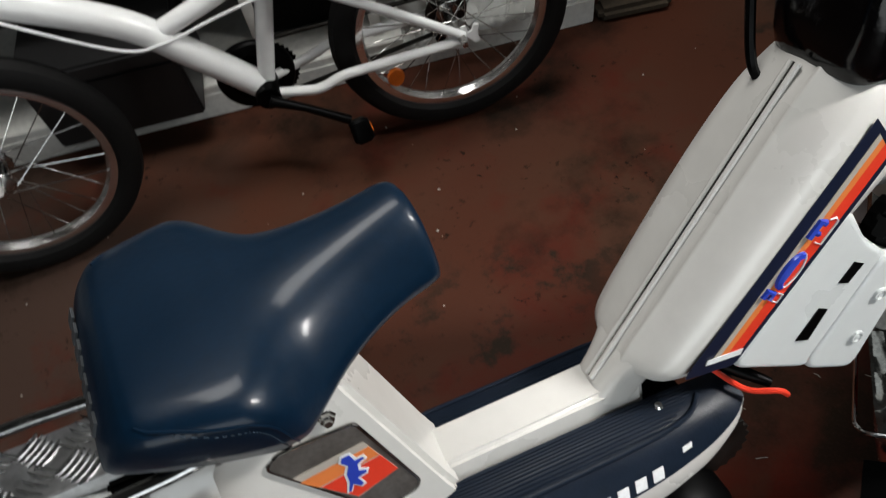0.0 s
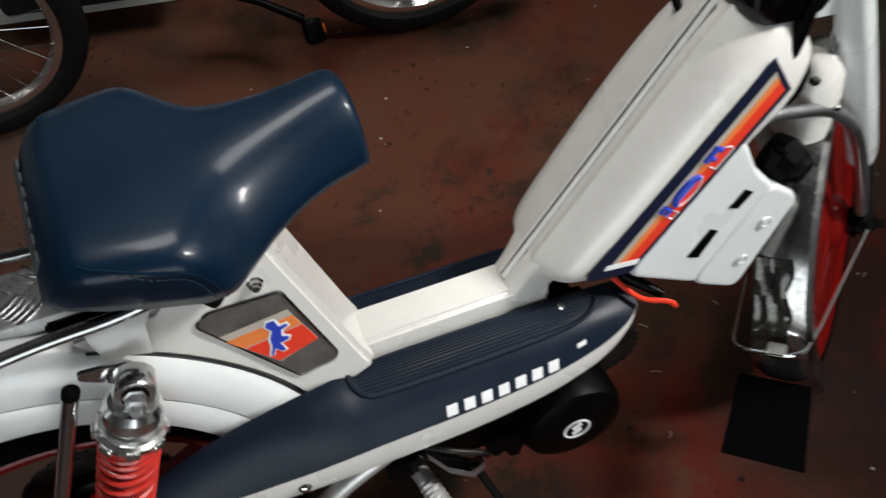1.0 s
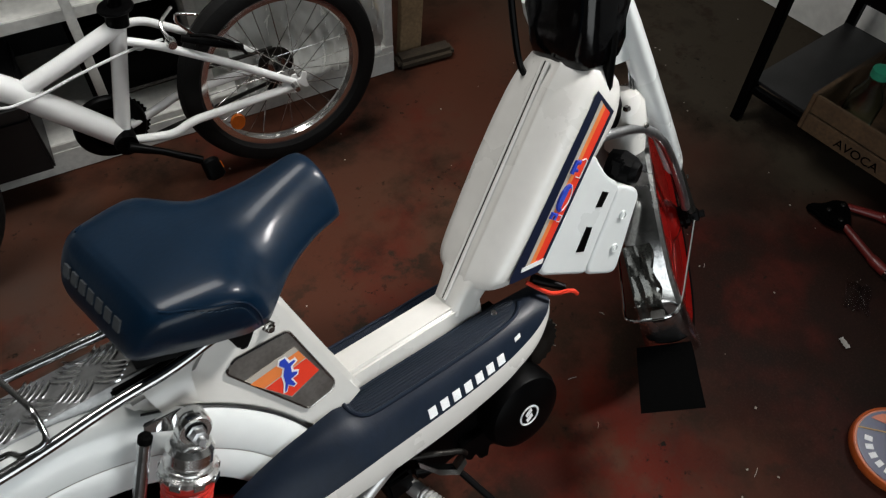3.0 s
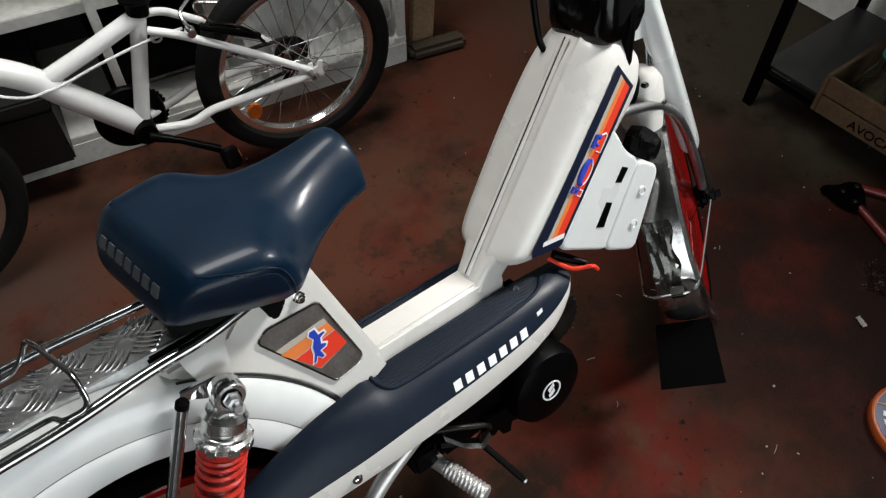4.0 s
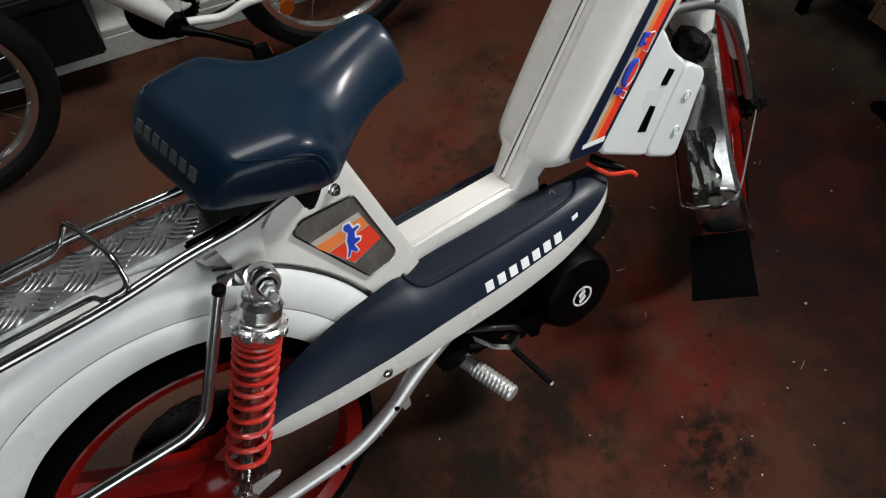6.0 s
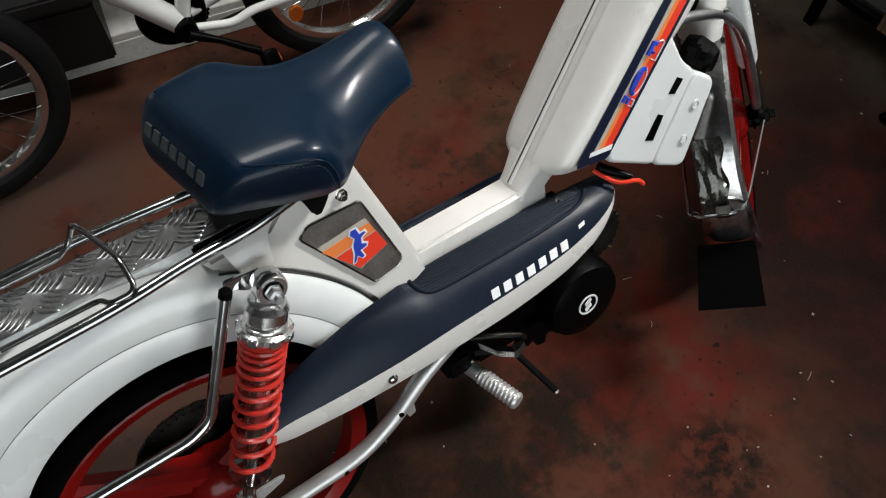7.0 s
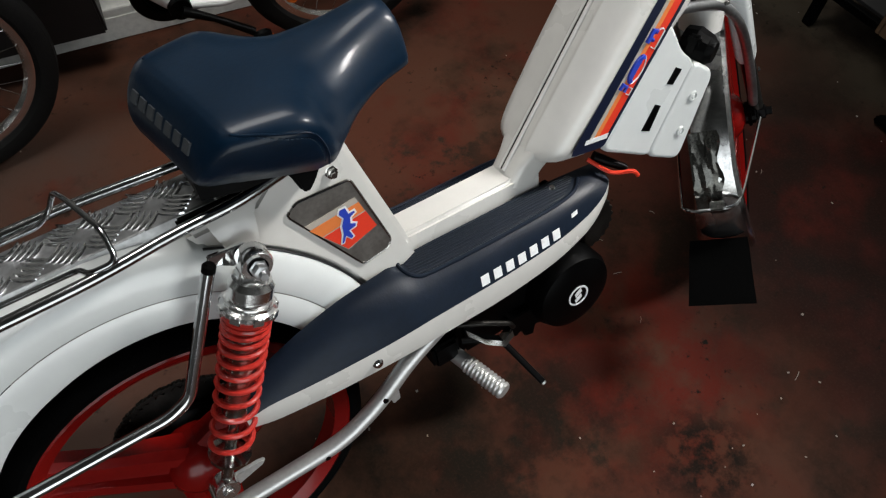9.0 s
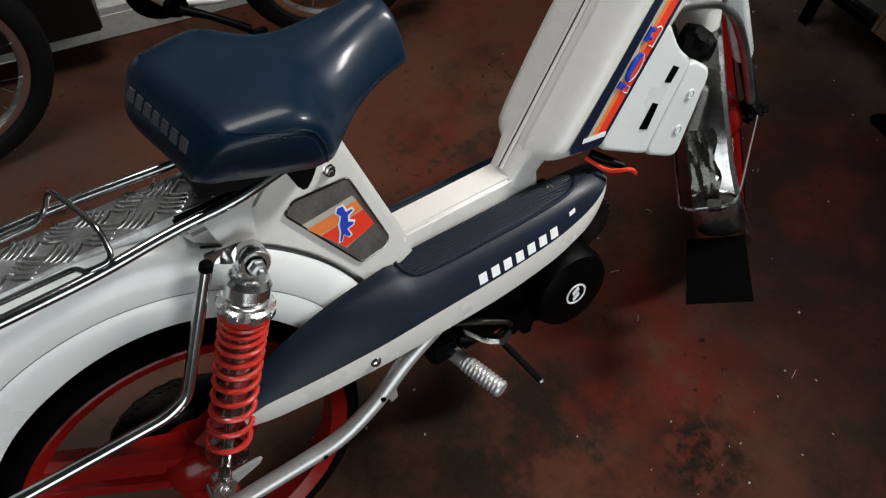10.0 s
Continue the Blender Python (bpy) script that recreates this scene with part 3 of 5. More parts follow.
mp("badge_edge", bm_tube(rounded([(x, -0.0492, z) for x, z in BADGE + BADGE[:2]], 0.006)[1:-1], 0.0018, 6), OLD_CHROME)


def badge_patch(name, pts, material, lift):
    return mp(name, moved(bm_slab(pts, 0.0006, 0), pose(0, -0.0497 - lift, 0)), material, smooth=False)


badge_patch("badge_field", [(0.098, 0.585), (0.172, 0.593), (0.191, 0.537), (0.146, 0.520)], BEIGE_DECAL, 0.0006)
badge_patch("badge_orange", [(0.105, 0.576), (0.175, 0.584), (0.180, 0.568), (0.118, 0.559)], ORANGE, 0.0012)
badge_patch("badge_red", [(0.120, 0.557), (0.181, 0.566), (0.191, 0.537), (0.146, 0.522)], RED_DECAL, 0.0012)
badge_patch("badge_emblem_edge", [(0.1376, 0.5339), (0.1433, 0.5339), (0.1474, 0.5421), (0.1532, 0.5348), (0.1589, 0.5372), (0.1556, 0.5487), (0.1638, 0.5503), (0.1671, 0.5569), (0.1606, 0.5610), (0.1614, 0.5676), (0.1696, 0.5717), (0.1679, 0.5782), (0.1606, 0.5774), (0.1573, 0.5881), (0.1474, 0.5881), (0.1433, 0.5799), (0.1483, 0.5717), (0.1433, 0.5618), (0.1425, 0.5487)], LETTER, 0.0018)
badge_patch("badge_emblem", [(0.1401, 0.5356), (0.1425, 0.5356), (0.1474, 0.5446), (0.1532, 0.5372), (0.1565, 0.5389), (0.1532, 0.5503), (0.1630, 0.5528), (0.1638, 0.5561), (0.1573, 0.5594), (0.1589, 0.5692), (0.1671, 0.5733), (0.1655, 0.5758), (0.1581, 0.5749), (0.1556, 0.5856), (0.1483, 0.5856), (0.1458, 0.5799), (0.1507, 0.5717), (0.1458, 0.5610), (0.1450, 0.5487)], BLUE_DECAL, 0.0024)
mp("seat_bolt", moved(bm_lathe([(0.0, -0.011), (0.0042, -0.011), (0.0045, -0.007), (0.007, -0.0065), (0.007, -0.002), (0.0088, -0.0015), (0.0088, 0.0)], 6, "Y"), pose(0.153, -0.046, 0.640)), OLD_CHROME, "steel seat bolt")

# rear fender
AX, AZ = -0.153, 0.238


def fender_ring(q, e=0.0):
    c, s = math.cos(radians(q)), math.sin(radians(q))
    e0 = -0.009 * min(1.0, max(0.0, (q - 70) / 40))
    prof = [(0.234 + e0, -0.0535), (0.237 + e0, -0.0555), (0.255, -0.0570), (0.2745, -0.0570), (0.2765, -0.0560), (0.2785, -0.0568), (0.300, -0.0560), (0.318, -0.0525), (0.327, -0.0460), (0.3315, -0.036), (0.333, -0.020), (0.3335, 0.0)]
    prof += [(r, -y) for r, y in prof[-2::-1]]
    return [Vector((FX + (r + e) * c, y, FZ + (r + e) * s)) for r, y in prof]


def fender_arc(r, y, q0, q1, step=3):
    return [Vector((FX + r * math.cos(radians(q)), y, FZ + r * math.sin(radians(q)))) for q in range(q0, q1, step)]


mp("rear_fender", thicken(bm_loft([fender_ring(-4 + 4 * k) for k in range(54)], False, False), 0.002), WHITE_COOL, "white deep rear mudguard", crease=35)
# grey bead puts the shade of the pressed crease into colour
mp("crease_shade_line", bm_tube(fender_arc(0.2765, -0.0560, 0, 205), 0.0007, 6), GREY_PLATE, "thin grey line standing for the shade in the crease")
mp("fender_joint", bm_tube(fender_arc(0.3295, -0.0445, 18, 68), 0.0016, 6), GREY_DARK, "dark joint under the frame panel")


# wheels
def wheel_parts(parent, m, name, spokes, turn, rt, rr):
    """A cast wheel: the rim, with spokes, hub and tyre under it."""
    rim = [(rr, -0.024), (rr - 0.004, -0.026), (rr - 0.014, -0.021), (rr - 0.023, -0.016), (rr - 0.023, 0.016), (rr - 0.014, 0.021), (rr - 0.004, 0.026), (rr, 0.024), (rr - 0.010, 0.014), (rr - 0.010, -0.014)]
    wheel = mp(name, bm_lathe(rim, 56, "Y", True), RED, "red cast wheel", parent, m)
    for k in range(spokes):
        q = radians(turn + 360 * k / spokes)
        d, n = Vector((math.cos(q), 0, math.sin(q))), Vector((-math.sin(q), 0, math.cos(q)))
        secs = []
        for r, w, t in ((0.03, 0.040, 0.026), (0.08, 0.038, 0.022), (0.14, 0.034, 0.018), (rr - 0.020, 0.040, 0.016)):
            ring = ((-w, -t * 0.6), (-w * 0.7, -t), (-w * 0.35, -t), (-w * 0.2, -t * 0.6), (w * 0.2, -t * 0.6), (w * 0.35, -t), (w * 0.7, -t), (w, -t * 0.6), (w, t * 0.6), (w * 0.6, t), (-w * 0.6, t), (-w, t * 0.6))
            secs.append([d * r + n * u + Vector((0, v, 0)) for u, v in ring])
        mp("spoke", bm_loft(secs), RED, "", wheel, crease=25)
    mp("hub", bm_lathe([(0.0, -0.046), (0.012, -0.0455), (0.024, -0.042), (0.036, -0.035), (0.046, -0.024), (0.05, 0.0), (0.046, 0.036), (0.030, 0.045), (0.0, 0.045)], 28, "Y"), RED, "red cast hub", wheel)
    prof = [(rr - 0.006, -0.021), (rr + 0.004, -0.028), (rt - 0.016, -0.029), (rt - 0.006, -0.022), (rt - 0.001, -0.010), (rt, 0.0), (rt - 0.001, 0.010), (rt - 0.006, 0.022), (rt - 0.016, 0.029), (rr + 0.004, 0.028), (rr - 0.006, 0.021)]
    mp("tyre", bm_lathe(prof, 64, "Y", True), RUBBER, "black rubber tyre", wheel)
    return wheel


rear = wheel_parts(moped, pose(AX + 0.008, 0, AZ + 0.004), "rear_wheel", 3, 146, 0.258, 0.232)
teeth = []
for k in range(104):
    q = math.pi * k / 52
    r = 0.103 if k % 2 else 0.097
    teeth.append((r * math.cos(q), r * math.sin(q)))
mp("sprocket", moved(bm_slab(teeth, 0.004, 0), pose(0, 0.052, 0)), DARK_STEEL, "oily dark rear sprocket", rear)
mp("brake_drum", bm_lathe([(0.0, 0.030), (0.060, 0.030), (0.066, 0.034), (0.066, 0.050), (0.0, 0.050)], 36, "Y"), BLACK, "black brake drum", rear)
link_mesh = bm_slab([(-0.0070, -0.0022), (-0.0048, -0.0042), (-0.0022, -0.0042), (0.0, -0.0026), (0.0022, -0.0042), (0.0048, -0.0042), (0.0070, -0.0022), (0.0070, 0.0022), (0.0048, 0.0042), (0.0022, 0.0042), (0.0, 0.0026), (-0.0022, 0.0042), (-0.0048, 0.0042), (-0.0070, 0.0022)], 0.006, 0)
first_link = mp("chain_link", link_mesh, DARK_STEEL, parent=rear)
first_link.matrix_basis = pose(0.104 * math.cos(radians(40)), 0.051, 0.104 * math.sin(radians(40)), 0, -130, 0)
for k in range(1, 27):
    q = radians(40 + 7.6 * k)
    ob = new("chain_link", first_link.data)
    ob.parent = rear
    ob.matrix_basis = pose(0.104 * math.cos(q), 0.051 + (0.0016 if k % 2 else 0.0), 0.104 * math.sin(q), 0, -90 - math.degrees(q), 0)
mp("axle_nut", bm_lathe([(0.0, -0.105), (0.009, -0.105), (0.009, -0.09), (0.006, -0.09), (0.006, -0.03)], 6, "Y"), CHROME, "", rear)

# shock absorber, built upright then laid along its line
S0, S1 = Vector((-0.120, -0.095, 0.290)), Vector((0.025, -0.095, 0.610))
SL = (S1 - S0).length
SZ = (S1 - S0).normalized()
SM = Matrix.Translation(S0) @ Matrix((Vector((0, 1, 0)).cross(SZ), (0, 1, 0), SZ)).transposed().to_4x4()
shock = mp("shock_absorber", bm_lathe([(0.0, 0.0), (0.008, 0.0), (0.008, 0.045), (0.027, 0.046), (0.028, 0.052), (0.008, 0.054), (0.007, 0.125), (0.0165, 0.126), (0.0165, 0.165), (0.0175, 0.167), (0.0175, 0.28), (0.0, 0.28)], 24, "Z"), OLD_CHROME, "chromed shock absorber body", m=SM)
coil = []
turns = 13.5
for k in range(int(turns * 20) + 1):
    u = k / (turns * 20)
    zz = 0.057 + 0.2265 * (1 - (1 - u) ** 1.8)
    q = 2 * math.pi * turns * u
    coil.append((0.0262 * math.cos(q), 0.0262 * math.sin(q), zz))
mp("coil_spring", bm_tube(coil, 0.0038, 8), RED_SPRING, "red painted coil spring", shock)
mp("spring_seat", bm_lathe([(0.0, 0.284), (0.031, 0.284), (0.033, 0.287), (0.033, 0.293), (0.029, 0.296), (0.029, 0.300), (0.0, 0.300)], 16, "Z"), POLISHED, "bright castellated spring seat", shock, crease=20)
for k in range(8):
    q = 2 * math.pi * k / 8
    mp("seat_tooth", moved(bm_box(0.0285, -0.0065, 0.2835, 0.0350, 0.0065, 0.2935, 0.001, 1), Matrix.Rotation(q, 4, "Z")), POLISHED, "", shock)
mp("reservoir", bm_lathe([(0.0, 0.299), (0.0255, 0.299), (0.0265, 0.302), (0.0245, 0.304), (0.0245, 0.306), (0.0270, 0.309), (0.0270, 0.323), (0.0225, 0.330), (0.0, 0.331)], 36, "Z"), POLISHED, "polished upper shock cap", shock, crease=18)
mp("top_eye", merged(bm_lathe([(0.0175, -0.013), (0.0195, -0.010), (0.0195, 0.010), (0.0175, 0.013), (0.0115, 0.013), (0.0115, -0.013)], 28, "Y", True), bm_box(-0.0180, -0.011, -0.030, 0.0180, 0.011, -0.006, 0.004)), POLISHED, "", shock, pose(0, 0, SL))
mp("eye_rubber", bm_lathe([(0.005, -0.015), (0.012, -0.015), (0.012, 0.015), (0.005, 0.015)], 20, "Y", True), RUBBER, "", shock, pose(0, 0, SL))
mp("top_nut", bm_lathe([(0.0, -0.034), (0.005, -0.034), (0.005, -0.027), (0.009, -0.026), (0.009, -0.017), (0.011, -0.016), (0.011, -0.012)], 6, "Y"), PLATE_ALU, "", shock, pose(0, 0, SL))
mp("lower_eye", merged(bm_lathe([(0.008, -0.012), (0.0165, -0.012), (0.0175, -0.009), (0.0175, 0.009), (0.0165, 0.012), (0.008, 0.012)], 24, "Y", True), bm_lathe([(0.0, -0.018), (0.006, -0.018), (0.0075, -0.012), (0.0075, 0.02), (0.0, 0.02)], 6, "Y")), POLISHED, "bright lower shock eye", shock, pose(0, 0, -0.012))
mp("shock_lug", moved(bm_slab([(-0.020, -0.012), (0.0, -0.018), (0.050, -0.002), (0.056, 0.006), (0.046, 0.009), (0.0, 0.008)], 0.006, 0.0015), pose(-0.120, -0.090, 0.272)), SILVER, "silver shock lug")
mp("shock_bracket", moved(bm_slab([(-0.046, 0.012), (-0.043, 0.022), (0.0, 0.018), (0.010, 0.0), (0.0, -0.012), (-0.02, -0.006)], 0.006, 0.0015), pose(0.025, -0.080, 0.608)), CHROME, "chrome shock bracket")
mp("foot_rest_tube", bm_tube(rounded([(-0.022, -0.1, 0.632), (-0.106, -0.1, 0.468), (-0.134, -0.1, 0.455), (-0.60, -0.1, 0.4466)], 0.03), 0.0075, 14), STAY_CHROME, "chrome stay tube")
mp("tape_bracket", thicken(bm_loft([[Vector((x, y, z)) for x, z in r] for y, r in ((-0.052, ((-0.004, 0.655), (0.03, 0.66), (0.06, 0.655))), (-0.062, ((0.0, 0.64), (0.02, 0.648), (0.05, 0.645))), (-0.066, ((0.008, 0.606), (0.022, 0.62), (0.045, 0.612))))], False, False), 0.0015), WHITE, "creased white bracket tape")
mp("tube_plug", bm_tube([(-0.0240, -0.1, 0.6281), (-0.0205, -0.1, 0.6350), (-0.0190, -0.1, 0.6378)], [0.0079, 0.0079, 0.005], 14), RUBBER, "black rubber plug")
mp("swing_arm", bm_tube(rounded([(0.235, -0.085, 0.335), (0.170, -0.09, 0.306), (0.115, -0.09, 0.258), (0.045, -0.09, 0.222), (-0.16, -0.09, 0.218)], 0.05), 0.0125, 14), SILVER, "silver painted frame tube")
for x, z in ((0.012, 0.2195), (0.120, 0.268)):
    mp("tube_hole", moved(bm_lathe([(0.0, -0.0006), (0.0042, -0.0006), (0.0042, 0.004), (0.0, 0.004)], 14, "Y"), pose(x, -0.1022, z)), BLACK)
mp("frame_lug", moved(bm_slab([(0, 0), (0.022, 0.004), (0.02, -0.03), (0.008, -0.034)], 0.004, 0.001), pose(0.125, -0.094, 0.275)), SILVER)

# luggage rack
rack = mp("rack_rail", bm_tube(rounded([(-0.46, -0.084, 0.664), (-0.237, -0.081, 0.665), (-0.12, -0.077, 0.665), (-0.035, -0.065, 0.667), (0.04, -0.064, 0.668), (0.105, -0.058, 0.678)], 0.05), 0.0068, 14), RAIL_CHROME, "chrome rack rail")
mp("rack_rail", bm_tube(rounded([(-0.46, 0.067, 0.664), (-0.217, 0.072, 0.665), (-0.13, 0.074, 0.665), (0.0, 0.060, 0.666), (0.06, 0.056, 0.667)], 0.05), 0.0065, 14), RAIL_CHROME, "chrome rack rail")
tread_plate = mp("rack_plate", merged(bm_box(-0.46, -0.016, 0.650, 0.052, 0.060, 0.6525, 0.0008, 1), bm_box(-0.46, -0.0175, 0.636, 0.052, -0.0155, 0.652, 0.0006, 1)), PLATE_ALU, "grubby aluminium chequer plate")
bar = bm_loft([[Vector((x, y + w * a, 0.0024 * h)) for a, h in ((-1, 0), (-0.5, 1), (0.5, 1), (1, 0))] for x, w, y in ((-0.0165, 0.0004, 0.0020), (-0.011, 0.0021, 0.0008), (0.0, 0.0026, 0.0), (0.011, 0.0021, 0.0008), (0.0165, 0.0004, 0.0020))])
first_bar = mp("tread_bar", bar, TREAD_ALU, parent=tread_plate)
first_bar.matrix_basis = pose(-0.455, 0.052, 0.6525, 0, 0, 45)
cell = 0.041
for i in range(12):
    for j in range(2):
        cx, cy = -0.430 + cell * i, 0.003 + 0.038 * j
        ang = 48 if (i + j) % 2 else -38
        for k in range(5):
            o = (k - 2) * 0.0078
            ob = new("tread_bar", first_bar.data)
            ob.parent = tread_plate
            ob.matrix_basis = pose(cx - o * math.sin(radians(ang)), cy + o * math.cos(radians(ang)), 0.6525, 0, 0, ang)
mp("rack_clip", bm_tube(rounded([(-0.24, -0.055, 0.668), (-0.135, -0.055, 0.668), (-0.128, -0.075, 0.672), (-0.098, -0.079, 0.675), (-0.098, -0.05, 0.700), (-0.118, 0.02, 0.705), (-0.128, 0.055, 0.70), (-0.142, 0.062, 0.675), (-0.16, 0.052, 0.668), (-0.24, 0.05, 0.668)], 0.012), 0.0033, 10), RAIL_CHROME, "chrome wire rack clip")

# saddle
SADDLE = [  # x, widest and bottom half widths, bottom z, top z
    (-0.007, 0.072, 0.060, 0.730, 0.740), (-0.004, 0.082, 0.070, 0.728, 0.752), (0.004, 0.091, 0.078, 0.726, 0.768), (0.014, 0.098, 0.084, 0.725, 0.781), (0.024, 0.1035, 0.089, 0.724, 0.789),
    (0.031, 0.107, 0.092, 0.722, 0.792), (0.040, 0.1105, 0.095, 0.720, 0.7935), (0.065, 0.118, 0.102, 0.713, 0.793), (0.090, 0.125, 0.108, 0.707, 0.7915), (0.105, 0.127, 0.111, 0.703, 0.7895), (0.118, 0.126, 0.111, 0.701, 0.788),
    (0.130, 0.121, 0.109, 0.699, 0.787), (0.142, 0.112, 0.103, 0.701, 0.7865), (0.160, 0.097, 0.091, 0.704, 0.7865), (0.185, 0.079, 0.075, 0.708, 0.787), (0.215, 0.065, 0.062, 0.713, 0.789), (0.245, 0.056, 0.054, 0.717, 0.7925),
        (0.270, 0.052, 0.050, 0.718, 0.7955), (0.281, 0.050, 0.048, 0.719, 0.7945), (0.2855, 0.047, 0.046, 0.720, 0.791), (0.2880, 0.043, 0.042, 0.722, 0.786)]
rings = []
for x, wm, wb, z0, z1 in SADDLE:
    h = z1 - z0
    k = min(1.0, max(0.0, (x - 0.100) / 0.065))
    k = k * k * (3 - 2 * k)
    box = [(0.0, z1), (0.50 * wm, z1 - 0.008 * h), (0.74 * wm, z1 - 0.03 * h), (0.87 * wm, z1 - 0.07 * h), (0.945 * wm, z1 - 0.13 * h), (0.985 * wm, z1 - 0.20 * h), (wm, z1 - 0.29 * h), (wm * 0.6 + wb * 0.4, z0 + 0.30 * h), (wb, z0 + 0.04 * h), (wb * 0.85, z0), (0.0, z0)]
    soft = [(0.0, z1), (0.28 * wm, z1 - 0.035 * h), (0.48 * wm, z1 - 0.105 * h), (0.64 * wm, z1 - 0.20 * h), (0.78 * wm, z1 - 0.34 * h), (0.88 * wm, z1 - 0.50 * h), (0.96 * wm, z1 - 0.68 * h), (wm, z1 - 0.82 * h), (wb, z0 + 0.06 * h), (wb * 0.85, z0), (0.0, z0)]
    prof = [(a[0] * (1 - k) + c[0] * k, a[1] * (1 - k) + c[1] * k) for a, c in zip(box, soft)]
    far = 1.0 + 0.13 * min(1.0, max(0.0, (0.085 - x) / 0.06))  # the rear is worn a little out of true
    rings.append([Vector((x, -y, z)) for y, z in prof + [(-y * far, z - 0.045 * (far - 1.0) * (y / max(wm, 0.01))) for y, z in prof[-2:0:-1]]])
SADDLE_AT = pose(0.030, -0.020, 0.80, 4.3, 0, 8.0) @ Matrix.Translation((-0.030, 0, -0.80))  # the saddle sits a little askew
saddle = mp("saddle", bm_loft(smooth_sections(rings, 4)), BLUE_VINYL, "dark blue vinyl saddle", m=SADDLE_AT, crease=70)


def saddle_y(x, z):
    """Half width of the saddle's skin at a place along it and a height."""
    for A_, B_ in zip(rings, rings[1:]):
        if A_[0].x <= x <= B_[0].x:
            u = (x - A_[0].x) / (B_[0].x - A_[0].x)
            flank = [a.lerp(b, u) for a, b in zip(A_[:10], B_[:10])]
            for p, q in zip(flank, flank[1:]):
                if p.z >= z >= q.z:
                    return -(p.lerp(q, (p.z - z) / max(p.z - q.z, 1e-6))).y
    return 0.118


PIPE = [(0.034, 0.786), (0.055, 0.781), (0.078, 0.774), (0.098, 0.768), (0.108, 0.760), (0.114, 0.748), (0.118, 0.735), (0.121, 0.715), (0.123, 0.702)]
SEAM = [(p.x, p.y, p.z) for p in spline([(x, 0, z) for x, z in PIPE], 6)]
STITCH = [(p.x, p.y, p.z) for p in spline([(x, 0, z) for x, z in [(0.054, 0.780), (0.077, 0.7692), (0.095, 0.7628), (0.1035, 0.7560), (0.1085, 0.7460), (0.112, 0.733), (0.115, 0.716)]], 8)]
for side in (1, -1):
    mp("seam_piping", bm_tube([(x, -side * (saddle_y(x, z) + 0.0004), z) for x, y, z in SEAM], 0.0013, 6), BLUE_VINYL, parent=saddle)
for p, q in list(zip(STITCH, STITCH[1:]))[::2]:
    mp("stitch", bm_tube([(x, -saddle_y(x, z) - 0.0020, z) for x, y, z in (p, q)], 0.0006, 4), THREAD, parent=saddle)
mp("saddle_base", bm_loft([[Vector((x, y * w, z)) for y, z in ((-1, z0), (1, z0), (1, 0.728), (-1, 0.728))] for x, w, z0 in ((0.004, 0.050, 0.680), (0.05, 0.064, 0.678), (0.10, 0.066, 0.680), (0.13, 0.055, 0.700), (0.15, 0.045, 0.712))]), BLACK, "black seat pan")
mp("rack_strap", bm_box(-0.03, -0.052, 0.660, 0.06, -0.040, 0.668, 0.003), BLACK, "black rubber strap at the rack")
mp("saddle_bracket", moved(bm_slab([(0.088, 0.70), (0.145, 0.70), (0.136, 0.668), (0.128, 0.655), (0.116, 0.642), (0.108, 0.648), (0.104, 0.664)], 0.03, 0.003), pose(0, -0.070, 0)), BLACK, "black seat bracket")
for k in range(7):
    y = 0.074 - 0.0205 * k
    face = Matrix.Translation((-0.0020, y, 0.7612)) @ Matrix(((0, 0.85, 0.53), (-1, 0, 0), (0, -0.53, 0.85))).to_4x4()
    mp("maker_name_block", moved(bm_slab([(0, 0), (0.0130, 0), (0.0130, 0.0135), (0, 0.0135)], 0.0025, 0), face), GREY_PRINT, parent=saddle)

# engine, clutch, pegs
mp("engine_block", bm_box(0.26, -0.07, 0.21, 0.54, 0.05, 0.39, 0.02, 3), BLACK, "black oily engine")
mp("clutch_cover", moved(bm_lathe([(0.0, -0.035), (0.050, -0.034), (0.066, -0.028), (0.072, -0.015), (0.072, 0.04), (0.0, 0.04)], 40, "Y"), pose(0.468, -0.080, 0.268)), BLACK, "black clutch cover")
mp("clutch_emblem_ring", moved(bm_lathe([(0.0165, -0.0012), (0.0195, -0.0012), (0.0195, 0.0005), (0.0165, 0.0005)], 32, "Y", True), pose(0.468, -0.1148, 0.268)), LETTER)
for dz in (-0.006, 0.006):
    mp("clutch_emblem_bar", moved(bm_slab([(-0.009, -0.004), (0.006, -0.004), (0.009, 0.004), (-0.006, 0.004)], 0.001, 0), pose(0.468, -0.1155, 0.268 + dz, 0, -35, 0)), LETTER)
mp("engine_bracket", moved(bm_slab([(0.0, 0.0), (0.012, -0.018), (0.024, -0.010), (0.030, -0.030), (0.046, -0.034), (0.052, -0.014), (0.070, -0.022), (0.086, -0.004), (0.090, 0.03), (0.0, 0.03)], 0.03, 0.002), pose(0.352, -0.085, 0.232)), BLACK, "black jagged engine bracket")
mp("engine_fan", moved(bm_slab([((0.045 if k % 2 else 0.05) * math.cos(math.pi * k / 22), (0.045 if k % 2 else 0.05) * math.sin(math.pi * k / 22)) for k in range(44)], 0.03, 0), pose(0.528, -0.07, 0.352)), DARK_STEEL, "dark finned engine fan")
peg = []
for k in range(10):
    peg += [(0.0118, 0.038 + 0.0073 * k), (0.0145, 0.0405 + 0.0073 * k), (0.0145, 0.0425 + 0.0073 * k)]
PEG0, PEG1 = Vector((0.252, -0.062, 0.247)), Vector((0.284, -0.178, 0.225))
